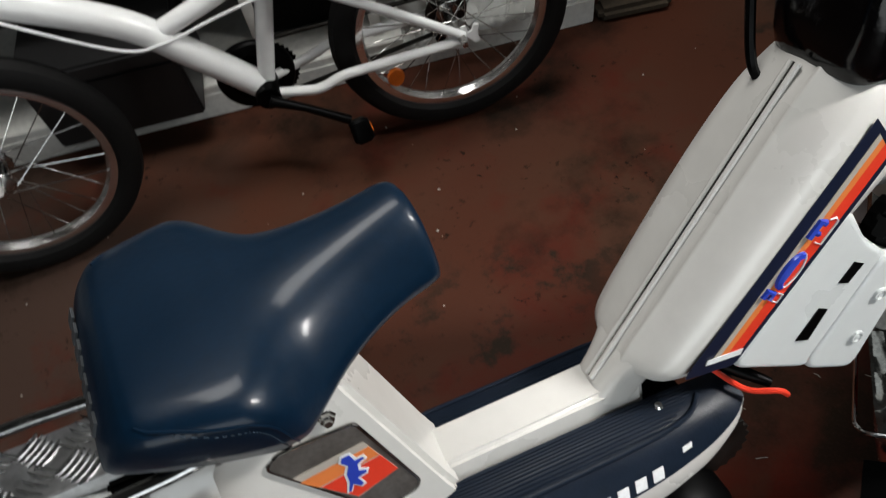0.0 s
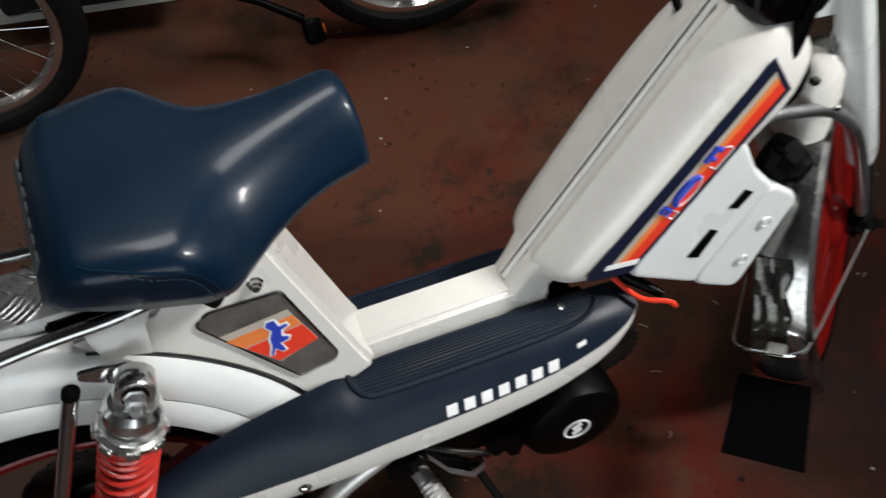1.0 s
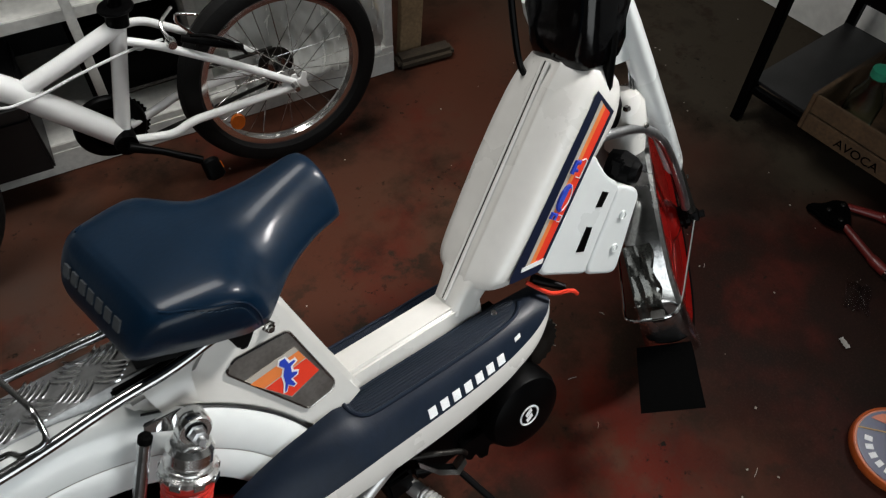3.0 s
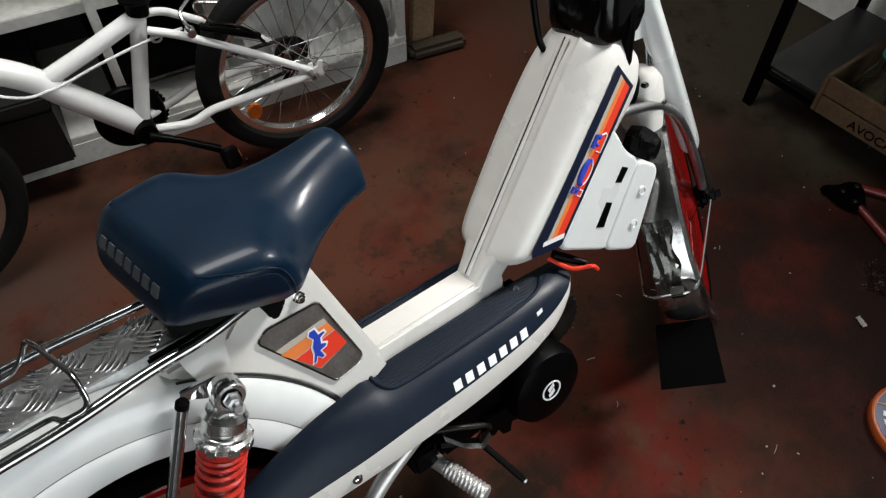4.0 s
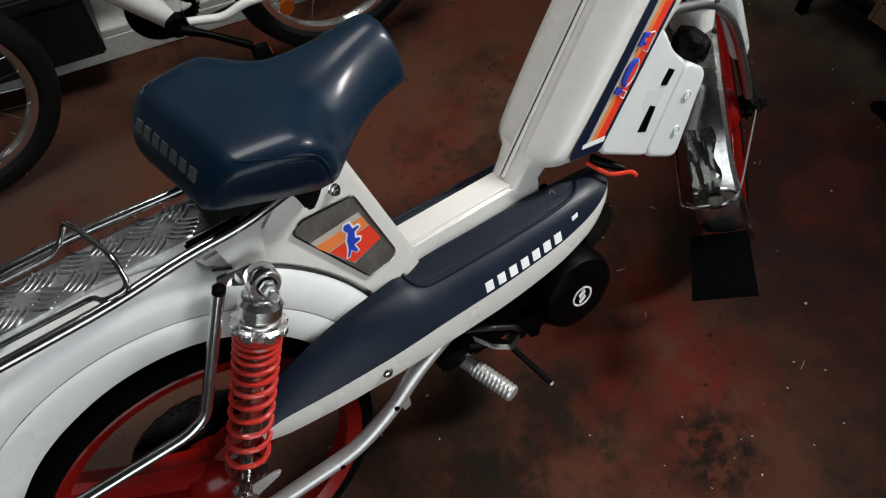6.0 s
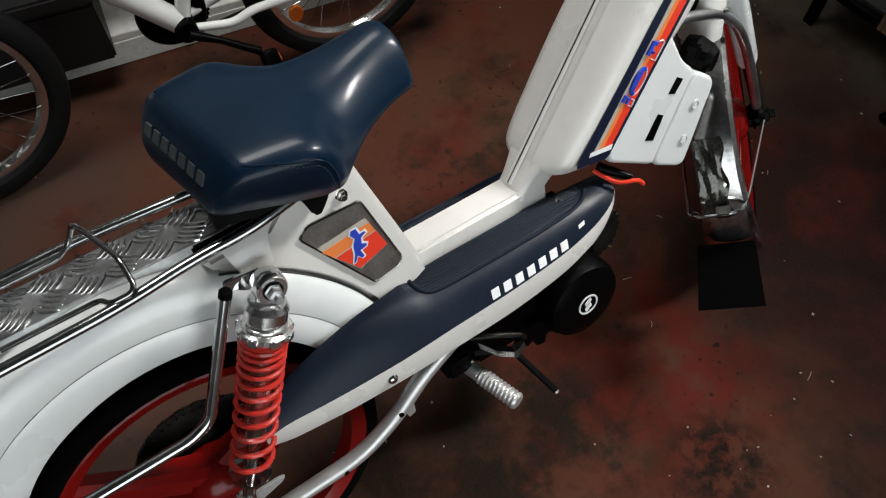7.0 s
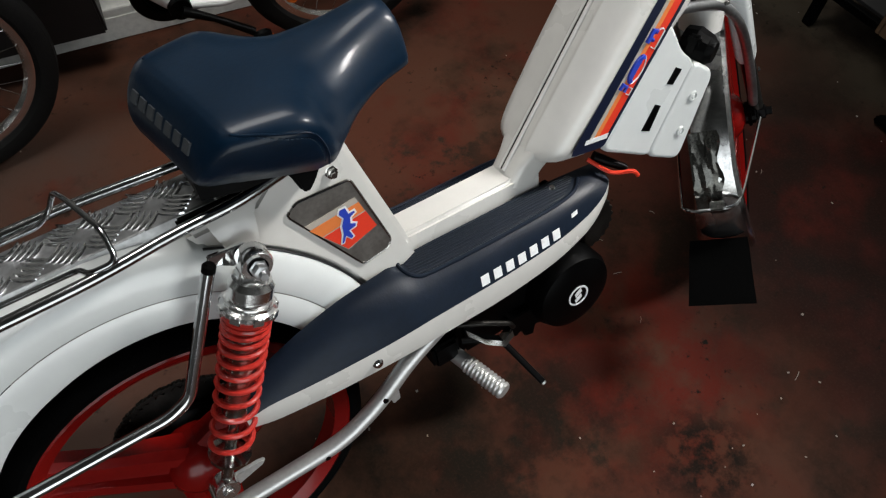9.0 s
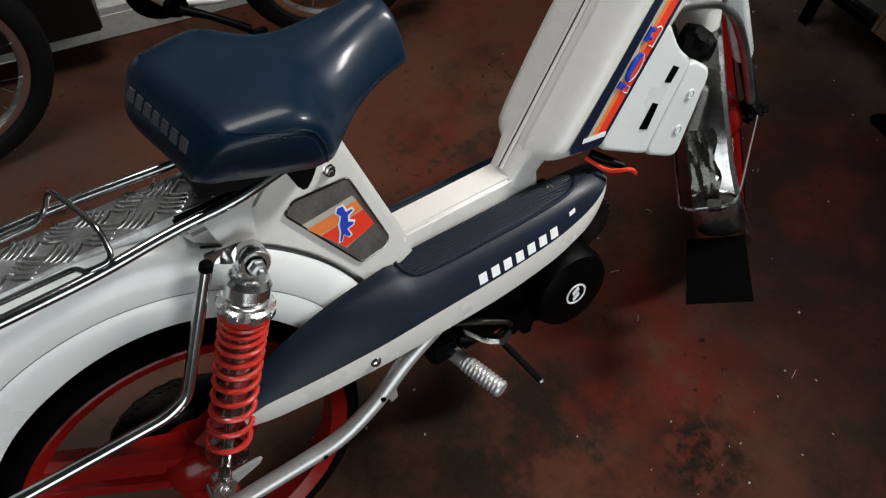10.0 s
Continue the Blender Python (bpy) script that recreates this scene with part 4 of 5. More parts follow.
PM = Matrix.Translation(PEG0) @ (PEG1 - PEG0).to_track_quat("Z", "Y").to_matrix().to_4x4()
mp("foot_peg", bm_lathe([(0.0, 0.0), (0.0128, 0.0), (0.0128, 0.036)] + peg + [(0.012, 0.112), (0.0, 0.114)], 20, "Z"), SILVER, "ribbed aluminium foot peg", m=PM, crease=25)
mp("peg_block", bm_box(0.215, -0.085, 0.245, 0.262, -0.05, 0.29, 0.006), BLACK)
mp("kick_lever", bm_tube(rounded([(0.27, -0.075, 0.265), (0.325, -0.098, 0.252), (0.356, -0.162, 0.184)], 0.012), 0.0055, 10), BLACK, "black lever")
mp("lever_tip", bm_tube([(0.3555, -0.161, 0.1853), (0.3572, -0.1645, 0.1815)], 0.0042, 10), ALU)
mp("side_lever", bm_loft([[Vector((x, y + dy, z + dz)) for dy, dz in ((-0.009, -0.006), (0.008, -0.002), (0.008, 0.005), (-0.006, 0.004))] for x, y, z in ((0.270, -0.090, 0.306), (0.290, -0.108, 0.288), (0.318, -0.116, 0.270), (0.336, -0.114, 0.280))]), CHROME, "chrome lever")
mp("shift_hook", bm_tube(rounded([(0.262, -0.085, 0.318), (0.298, -0.108, 0.318), (0.338, -0.112, 0.292), (0.345, -0.108, 0.276)], 0.012), 0.0042, 10), DARK_STEEL, "dark steel hook lever")
mp("side_stand", bm_tube(rounded([(0.28, 0.06, 0.24), (0.27, 0.14, 0.10), (0.29, 0.19, -0.058)], 0.03), 0.008, 10), DARK_STEEL, "steel side stand")

# white slotted leg plate
LEG = [(0.546, 0.487), (0.648, 0.428), (0.728, 0.562), (0.700, 0.588), (0.671, 0.648)]
LEG_LOW = [(0.637, 0.434), (0.707, 0.395), (0.768, 0.532), (0.722, 0.567)]


def bm_puffed(outline, depth, r=0.020, roll=0.0065):
    """A pressed sheet, rounded in outline and rolled over at its edges, its face towards -y."""
    mid = (Vector((*outline[0], 0)) + Vector((*outline[-1], 0))) * 0.5
    ring = rounded([mid] + [Vector((*p, 0)) for p in outline] + [mid], r, 6)[:-1]
    m, rows = len(ring), []
    sign = 1 if sum(a.x * c.y - c.x * a.y for a, c in zip(ring, ring[1:] + ring[:1])) > 0 else -1
    for a in (0, 0, 18, 36, 54, 72, 90, 100):
        inset, lift = roll * (1 - math.cos(radians(a))), depth - roll + roll * math.sin(radians(min(a, 90))) if rows else 0.0
        row = []
        for k in range(m):
            d = (ring[(k + 1) % m] - ring[k - 1]).normalized()
            q = ring[k] + Vector((-d.y, d.x, 0)) * sign * inset
            row.append(Vector((q.x, -lift, q.y)))
        rows.append(row)
    return bm_loft(rows)


leg = mp("leg_plate", moved(bm_puffed(LEG, 0.020), pose(0, -0.053, 0)), WHITE_COOL, "white slotted plastic leg plate", crease=60)
mp("plate_wing", moved(bm_puffed(LEG_LOW, 0.022), pose(0, -0.0545, 0)), WHITE_COOL, "", leg, crease=60)
for pts in (((0.670, 0.549), (0.686, 0.570), (0.698, 0.562), (0.682, 0.543)), ((0.625, 0.488), (0.650, 0.523), (0.661, 0.516), (0.641, 0.480))):
    mp("slot", moved(bm_slab(pts, 0.003, 0), pose(0, -0.0742, 0)), BLACK, "dark slot", leg)
for x, z in ((0.724, 0.507), (0.704, 0.452)):
    mp("dimple_bolt", moved(bm_lathe([(0.0, -0.0015), (0.003, -0.002), (0.005, 0.0), (0.0055, -0.0025), (0.0075, -0.0025), (0.0085, 0.001)], 18, "Y"), pose(x, -0.0772, z)), WHITE_COOL, "", leg)
mp("cap_knob", merged(bm_lathe([(0.0, -0.03), (0.016, -0.03), (0.02, -0.024), (0.024, -0.02), (0.03, 0.0), (0.026, 0.02), (0.0, 0.024)], 12, "Y"), bm_box(-0.03, -0.01, -0.01, 0.02, 0.01, 0.02, 0.004)) , BLACK, "black rubber capped ignition part", m=pose(0.755, -0.045, 0.566, 10, 20, 25), crease=25)
mp("ignition_cable", bm_tube(spline([(0.545, -0.045, 0.46), (0.57, -0.07, 0.437), (0.60, -0.085, 0.432), (0.612, -0.085, 0.418)], 6), 0.0035, 8), RED_DECAL, "red ignition cable")
mp("cable_boot", bm_tube([(0.56, -0.04, 0.455), (0.60, -0.07, 0.43)], [0.009, 0.006], 10), BLACK)

# front end, turned left about the steering line
RAKE, STEER = 19.5, 44.0
FRONT = Matrix.Translation((0.977, 0.0665, 0.2817)) @ pose(0, 0, 0, 0, -RAKE, 0) @ pose(0, 0, 0, 0, 0, STEER)
fr = wheel_parts(moped, FRONT, "front_wheel", 3, 80, 0.246, 0.225)
mp("hub_nut", bm_lathe([(0.0, -0.092), (0.008, -0.092), (0.008, -0.082), (0.014, -0.080), (0.014, -0.066), (0.018, -0.064), (0.018, -0.045)], 6, "Y"), BLACK, "black axle nut", fr)
mp("speedo_drive", bm_box(-0.02, -0.062, -0.02, 0.015, -0.044, 0.03, 0.006), BLACK, "black speedometer drive", fr)


def fork_leg(y):
    secs = []
    for z, a, b, x in ((0.62, 0.016, 0.012, -0.055), (0.60, 0.022, 0.016, -0.052), (0.50, 0.027, 0.019, -0.033), (0.38, 0.031, 0.020, -0.012), (0.25, 0.031, 0.020, 0.012), (0.135, 0.030, 0.019, 0.034), (0.122, 0.027, 0.016, 0.036), (0.118, 0.02, 0.012, 0.037)):
        secs.append(super_ring(x, y, a, b, 0.62, 24, lambda u, v, z=z: Vector((u, v, z))))
    return bm_loft(secs)


for y in (-0.058, 0.058):
    mp("fork_leg", fork_leg(y), WHITE_COOL, "white fork leg cover", m=FRONT)
    mp("fork_slider", bm_tube([(0.033, y, 0.14), (0.012, y * 1.1, 0.03), (0.0, y * 1.15, -0.012)], 0.013, 14), DARK_STEEL, "dark lower fork slider", m=FRONT)
    mp("fender_bolt", moved(bm_lathe([(0.0, -0.004), (0.004, -0.003), (0.005, 0.0)], 8, "Y"), pose(0.028, y * 1.30, 0.085)), DARK_STEEL, m=FRONT)
mp("fork_crown", bm_loft([[Vector((x, y, z)) for x, z in ((-0.045 - 0.03 * k, 0.455 + 0.02 * k), (-0.012 - 0.03 * k, 0.46 + 0.03 * k), (-0.032 - 0.03 * k, 0.555 - 0.01 * k), (-0.07 - 0.02 * k, 0.55 - 0.01 * k))] for y, k in ((-0.056, 0.0), (-0.03, 1.0), (0.0, 1.3), (0.03, 1.0), (0.056, 0.0))]), WHITE_COOL, "white pressed fork crown", m=FRONT, crease=20)
mp("steering_head", bm_tube([(-0.07, 0, 0.34), (-0.12, 0, 0.60)], 0.022, 18), BLACK, m=FRONT)
mp("crown_brace", bm_tube([(-0.02, -0.045, 0.43), (-0.09, -0.03, 0.36)], 0.006, 10), ALU, "bare metal brace", m=FRONT)


def front_fender(q):
    c, s = math.cos(radians(q)), math.sin(radians(q))
    w = 1.0 + 0.4 * max(0.0, (q - 150) / 42)
    prof = [(0.252, -0.035), (0.272, -0.035), (0.280, -0.029), (0.284, -0.015), (0.285, 0.0), (0.284, 0.015), (0.280, 0.029), (0.272, 0.035), (0.252, 0.035)]
    return [Vector((r * c, y * w, r * s)) for r, y in prof]


mp("front_fender", thicken(bm_loft([front_fender(50 + 4 * k) for k in range(36)], False, False), 0.002), DULL_CHROME, "worn dull chrome front mudguard", m=FRONT, crease=35)
mp("mud_flap", thicken(bm_loft([[Vector((f, w * a + 0.010, z)) for a in (-1, -0.5, 0, 0.5, 1)] for f, z, w in ((-0.287, 0.004, 0.048), (-0.303, -0.004, 0.050), (-0.345, -0.016, 0.052), (-0.398, -0.034, 0.0555))], False, False), 0.003), RUBBER, "black rubber mud flap", m=FRONT)
mp("fender_stay", bm_tube(rounded([(0.0, -0.074, 0.0), (-0.24, -0.040, 0.075), (-0.292, -0.030, 0.10), (-0.292, 0.056, 0.10), (-0.24, 0.062, 0.075), (0.0, 0.085, 0.0)], 0.035), 0.003, 8), CHROME, "thin chrome mudguard stay", m=FRONT)
FOILS = []
for i in range(15):
    row = []
    for j in range(13):
        q, y = radians(136 + 2.1 * i), 0.034 - (0.046 + 0.004 * math.sin(i)) * j / 12
        r = 0.2868 + 0.0045 * noise.noise(Vector((q * 5, y * 80, 3))) + 0.0022 * noise.noise(Vector((q * 14, y * 170, 8)))
        row.append(Vector((r * math.cos(q), y, r * math.sin(q))))
    FOILS.append(row)
mp("film_wrap", thicken(bm_loft(FOILS, False, False), 0.0008), FOIL, "crumpled plastic film stuck on the mudguard", m=FRONT, crease=18)
mp("wheel_web", bm_lathe([(0.045, -0.024), (0.10, -0.019), (0.19, -0.019), (0.206, -0.015), (0.206, -0.006), (0.045, -0.008)], 48, "Y", True), RED, parent=fr)
mp("stay_clamp", bm_box(-0.296, -0.012, 0.093, -0.276, 0.012, 0.104, 0.002), OLD_CHROME, m=FRONT)
mp("brake_tube", bm_tube(spline([(0.69, -0.035, 0.628), (0.718, -0.04, 0.636), (0.772, -0.03, 0.618), (0.83, -0.02, 0.594), (0.884, -0.01, 0.549), (0.928, 0.0, 0.486), (0.975, 0.013, 0.397), (1.004, 0.02, 0.325)], 6), 0.0085, 12), PLATE_ALU, "grey tube curving down beside the fork")
mp("head_lug", bm_loft([super_ring(0.818, 0.006, a, b, 0.7, 20, lambda u, v, z=z: Vector((u, v, z))) for z, a, b in ((0.555, 0.028, 0.032), (0.61, 0.030, 0.034), (0.642, 0.027, 0.031), (0.656, 0.018, 0.022), (0.660, 0.006, 0.008))]), WHITE, "cream painted steering lug")
for x, y, z in ((0.796, -0.020, 0.645), (0.832, -0.026, 0.602)):
    mp("lug_bolt", bm_box(x - 0.005, y - 0.005, z - 0.004, x + 0.005, y + 0.005, z + 0.004, 0.0015), OLD_CHROME)

# black bag strapped over the handlebar
def bag_ring(z, a, b):
    out = []
    for k in range(36):
        q = 2 * math.pi * k / 36
        c, s = math.cos(q), math.sin(q)
        u, v = a * math.copysign(abs(c) ** 0.5, c), b * math.copysign(abs(s) ** 0.5, s)
        n = 0.008 * noise.noise(Vector((u * 30, v * 30, z * 22))) + 0.004 * noise.noise(Vector((u * 70, v * 70, z * 60))) if z > 0.775 else 0.0
        out.append(Vector((0.705 + (u + n * c) + 0.12 * (z - 0.76), -0.006 + v + n * s, z)))
    return out


mp("handlebar_bag", bm_loft([bag_ring(r[0] + 0.006, r[1] * 0.76, r[2] * 0.74) for r in ((0.754, 0.03, 0.05), (0.756, 0.046, 0.07), (0.764, 0.055, 0.082), (0.785, 0.060, 0.088), (0.81, 0.062, 0.090), (0.835, 0.064, 0.090), (0.86, 0.064, 0.091), (0.89, 0.064, 0.090), (0.93, 0.062, 0.088), (0.97, 0.055, 0.08), (0.98, 0.03, 0.06))]), BLACK_VINYL, "shiny black vinyl handlebar bag", crease=50)
mp("headlamp_cover", bm_loft([super_ring(0.785, -0.045, a, c, 0.7, 24, lambda u, v, z=z: Vector((u, v, z))) for z, a, c in ((0.842, 0.02, 0.02), (0.850, 0.038, 0.038), (0.87, 0.044, 0.044), (0.93, 0.046, 0.046), (0.95, 0.03, 0.03))]), BLACK_VINYL, "black headlamp cover")
mp("bag_strap", bm_tube(spline([(0.735, -0.060, 0.95), (0.728, -0.062, 0.84), (0.722, -0.061, 0.79), (0.715, -0.060, 0.745), (0.711, -0.058, 0.712), (0.716, -0.054, 0.696)], 6), 0.0115, 10, squash=0.75), BLACK, "black rubber strap")
mp("bag_strap", bm_tube(spline([(0.655, 0.050, 0.97), (0.646, 0.050, 0.88), (0.642, 0.045, 0.80), (0.640, 0.038, 0.765), (0.645, 0.036, 0.748)], 6), 0.005, 8), BLACK, "black rubber strap")
mp("fork_reflector", bm_box(-0.075, -0.075, 0.60, -0.05, -0.055, 0.63, 0.004), AMBER, "small orange reflector", m=FRONT)

# ---- bicycle against the shelf ----
BIKE = pose(0.204, 0.842, 0, -3, 0, -5.5)
bicycle = holder("bicycle", BIKE, "white kids mountain bicycle parked along the shelf", "bicycle")


def bk(name, bm, material, label="", parent=None, m=None):
    ob = part(name, bm, material, parent or bicycle, label)
    if m is not None:
        ob.matrix_basis = m
    return ob


BB, SEAT_T, HEAD_T, HEAD_B = Vector((0, 0.05, 0.236)), Vector((0.076, 0.05, 0.505)), Vector((-0.45, 0.05, 0.69)), Vector((-0.42, 0.05, 0.58))
BW = mat("white_bicycle_enamel", (0.8, 0.81, 0.8), 0.25, coat=0.5, var=0.05, scale=6)
bk("seat_tube", bm_tube([BB, SEAT_T], 0.017, 14), BW)
bk("down_tube", bm_tube(spline([BB, (-0.10, 0.05, 0.350), (-0.20, 0.05, 0.455), HEAD_B], 8), 0.027, 16), BW)
bk("top_tube", bm_tube(spline([SEAT_T + Vector((0, 0, -0.015)), (0.02, 0.05, 0.470), (-0.045, 0.05, 0.446), (-0.150, 0.05, 0.412)], 6), 0.018, 14), BW)
bk("head_tube", bm_tube([HEAD_B, HEAD_T], 0.021, 14), BW)
bk("bottom_bracket", moved(bm_lathe([(0.0, -0.04), (0.024, -0.04), (0.026, -0.03), (0.026, 0.03), (0.0, 0.04)], 20, "Y"), Matrix.Translation(BB)), BLACK)
for y in (-0.005, 0.105):
    bk("chain_stay", bm_tube(rounded([BB + Vector((0.02, (y - 0.05) * 0.5, 0)), (0.10, y, 0.236), (0.145, y, 0.254), (0.395, y, 0.252)], 0.04), 0.010, 10), BW)
    bk("seat_stay", bm_tube(rounded([SEAT_T + Vector((0, (y - 0.05) * 0.6, -0.035)), (0.125, y, 0.456), (0.27, y, 0.357), (0.395, y, 0.262)], 0.05), 0.009, 10), BW)
    bk("dropout", moved(bm_slab([(-0.035, -0.012), (-0.006, -0.020), (0.004, -0.012), (0.006, 0.0), (0.014, -0.006), (0.020, -0.016), (0.030, -0.012), (0.026, 0.006), (0.030, 0.026), (0.020, 0.030), (0.014, 0.016), (0.006, 0.014), (0.004, 0.030), (-0.006, 0.030), (-0.012, 0.018), (-0.035, 0.018)], 0.005, 0.0012), Matrix.Translation((0.398, y, 0.252))), BW)
bk("seat_post", bm_tube([SEAT_T, SEAT_T + Vector((0.035, 0, 0.18))], 0.013, 14), BLACK)
bk("seat_collar", moved(bm_lathe([(0.014, 0.0), (0.034, 0.001), (0.036, 0.004), (0.034, 0.008), (0.014, 0.010)], 24, "Z", True), Matrix.Translation(SEAT_T + Vector((0.004, 0, 0.018)))), BLACK, "black flanged seat collar")
bk("seat_clamp", bm_tube([SEAT_T + Vector((-0.003, 0, -0.012)), SEAT_T + Vector((0.004, 0, 0.02))], 0.023, 16), BLACK)
crank = bk("crank_arm", bm_tube([BB + Vector((0, -0.050, 0.004)), BB + Vector((0.06, -0.060, -0.028)), BB + Vector((0.136, -0.065, -0.086))], [0.012, 0.008, 0.010], 10), BLACK, "black crank arm")
bk("pedal", moved(bm_loft([super_ring(0.0, 0.0, a, c, 0.6, 16, lambda u, v, y=y: Vector((u, y, v))) for y, a, c in ((0.0, 0.016, 0.009), (-0.006, 0.024, 0.012), (-0.058, 0.026, 0.012), (-0.066, 0.018, 0.009))]), pose(0.150, -0.022, 0.152, 60, 0, 10) @ Matrix.Diagonal((0.85, 0.75, 1.3, 1))), BLACK, "black pedal with amber reflector")
bk("pedal_reflector", moved(bm_box(0.0245, -0.045, -0.004, 0.0275, -0.020, 0.004, 0.001), pose(0.150, -0.022, 0.152, 60, 0, 10) @ Matrix.Diagonal((0.85, 0.75, 1.3, 1))), AMBER)
ring = [((0.074 if k % 2 else 0.069) * math.cos(math.pi * k / 40), (0.074 if k % 2 else 0.069) * math.sin(math.pi * k / 40)) for k in range(80)]
bk("chain_ring", moved(bm_slab(ring, 0.004, 0), Matrix.Translation(BB + Vector((0, 0.045, 0)))), BLACK)
bk("chain_guard", moved(bm_lathe([(0.050, -0.004), (0.054, -0.008), (0.074, -0.008), (0.078, -0.003), (0.078, 0.006), (0.050, 0.006)], 44, "Y", True), Matrix.Translation(BB + Vector((-0.014, 0.036, 0.008)))), BLACK, "black plastic chain guard ring")
for z0, z1 in ((0.308, 0.300), (0.166, 0.212)):
    bk("chain", bm_tube([(0.0, 0.098, z0), (0.388, 0.098, z1)], 0.005, 6), DARK_STEEL)
bk("cable", bm_tube(spline([(-0.40, 0.02, 0.56), (-0.22, 0.020, 0.425), (-0.14, 0.020, 0.408), (-0.038, 0.018, 0.430), (0.07, 0.015, 0.450), (0.14, 0.0, 0.462)], 6), 0.003, 6), LETTER, "white brake cable")
bk("brake_arm", bm_tube(rounded([(0.155, -0.02, 0.45), (0.15, -0.03, 0.47), (0.14, 0.0, 0.495), (0.18, 0.04, 0.50)], 0.02), 0.004, 8), POLISHED, "silver brake arm")
bk("brake_caliper", bm_tube(rounded([(0.175, -0.004, 0.455), (0.215, -0.018, 0.440), (0.255, -0.020, 0.420), (0.290, -0.008, 0.395)], 0.02), 0.0085, 10), BLACK, "black brake caliper")
bk("rear_derailleur", bm_tube(rounded([(0.388, 0.115, 0.235), (0.40, 0.12, 0.21), (0.37, 0.12, 0.17)], 0.02), 0.01, 8), BLACK)
bk("axle_end", moved(bm_lathe([(0.0, -0.03), (0.007, -0.03), (0.009, -0.02), (0.009, 0.0)], 6, "Y"), pose(0.39, -0.005, 0.262)), OLD_CHROME)
bk("brake_spring", bm_tube(spline([(0.19, -0.02, 0.465), (0.23, -0.03, 0.455), (0.27, -0.03, 0.425), (0.295, -0.02, 0.385)], 5), 0.004, 6), BLACK)
bk("brake_boss", moved(bm_lathe([(0.0, -0.02), (0.009, -0.02), (0.011, -0.012), (0.011, 0.0)], 10, "Y"), pose(0.150, -0.014, 0.462)), POLISHED, "silver brake bolt")
bk("brake_lever_end", bm_tube(rounded([(0.200, -0.02, 0.462), (0.170, -0.025, 0.505), (0.172, -0.03, 0.525), (0.215, -0.03, 0.510)], 0.01), 0.003, 8), POLISHED, "small bright brake lever end")
bk("brake_pad", bm_box(0.20, -0.002, 0.418, 0.25, 0.012, 0.434, 0.004), BLACK)


def bike_wheel(name, centre, yaw):
    m = Matrix.Translation(centre) @ pose(0, 0, 0, 0, 0, yaw)
    R = 0.248
    w = bk(name, bm_lathe([(0.203, -0.013), (0.199, -0.015), (0.184, -0.013), (0.179, 0.0), (0.184, 0.013), (0.199, 0.015), (0.203, 0.013), (0.193, 0.0)], 56, "Y", True), POLISHED, "alloy bicycle wheel", m=m)
    tyre = [(0.198, -0.015), (0.206, -0.024), (0.227, -0.027), (0.241, -0.019), (R, 0.0), (0.241, 0.019), (0.227, 0.027), (0.206, 0.024), (0.198, 0.015)]
    bk("tyre", bm_lathe(tyre, 64, "Y", True), BIKE_TYRE, "black bicycle tyre", w)
    bk("hub", bm_lathe([(0.0, -0.06), (0.006, -0.06), (0.006, -0.04), (0.022, -0.034), (0.022, -0.030), (0.012, -0.026), (0.012, 0.026), (0.022, 0.030), (0.022, 0.034), (0.0, 0.05)], 18, "Y"), OLD_CHROME, "", w)
    n = 28
    for k in range(n):
        q0, q1 = 2 * math.pi * k / n, 2 * math.pi * (k + (1.8 if k % 4 < 2 else -1.8)) / n
        y = 0.031 if k % 2 else -0.031
        bk("spoke", bm_tube([(0.021 * math.cos(q1 + 0.9 * (1 if k % 4 < 2 else -1)), y, 0.021 * math.sin(q1 + 0.9 * (1 if k % 4 < 2 else -1))), (0.184 * math.cos(q0), 0, 0.184 * math.sin(q0))], 0.0011, 5), OLD_CHROME, "", w)
    return w


rw = bike_wheel("rear_wheel", (0.388, 0.058, 0.258), 0)
bk("cassette", moved(bm_lathe([(0.0, 0.0), (0.044, 0.0), (0.044, 0.003), (0.036, 0.004), (0.036, 0.010), (0.030, 0.011), (0.030, 0.022), (0.0, 0.022)], 26, "Y"), pose(0, 0.034, 0)), DARK_STEEL, "dark rear cogs", rw)
bk("spoke_reflector", moved(bm_lathe([(0.0, -0.006), (0.016, -0.005), (0.019, 0.0), (0.016, 0.005), (0.0, 0.006)], 20, "Y"), pose(-0.134, -0.012, -0.088) @ Matrix.Diagonal((1.0, 1.0, 1.25, 1))), AMBER, "amber wheel reflector", rw)
bike_wheel("front_wheel", (-0.510, -0.004, 0.256), 8)
bk("fork", bm_tube(rounded([HEAD_B, (-0.42, 0.0, 0.46), (-0.47, -0.045, 0.40), (-0.510, -0.062, 0.262)], 0.03), 0.011, 10), BW)

# ---- white shelf unit ----
SHELF = pose(-0.069, 1.162, 0, 0, 0, -9.1)
shelf = holder("shelf_unit", SHELF, "white painted low shelf unit with dark open bays", "shelf")


def sh(name, bm, material, label=""):
    return part(name, bm, material, shelf, label)


sh("plinth", bm_box(-1.2, 0.0, 0.0, 1.08, 0.03, 0.07, 0.003), SHELF_WHITE)
sh("bottom_board", bm_box(-1.2, 0.002, 0.07, 1.08, 0.42, 0.09, 0.002), SHELF_WHITE)
sh("middle_board", bm_box(-1.2, 0.004, 0.402, 0.72, 0.42, 0.432, 0.002), SHELF_WHITE)
sh("top_board", bm_box(-1.2, 0.0, 0.86, 1.08, 0.42, 0.89, 0.002), SHELF_WHITE)
sh("side_board", bm_box(1.055, 0.004, 0.09, 1.08, 0.42, 0.86, 0.002), SHELF_WHITE)
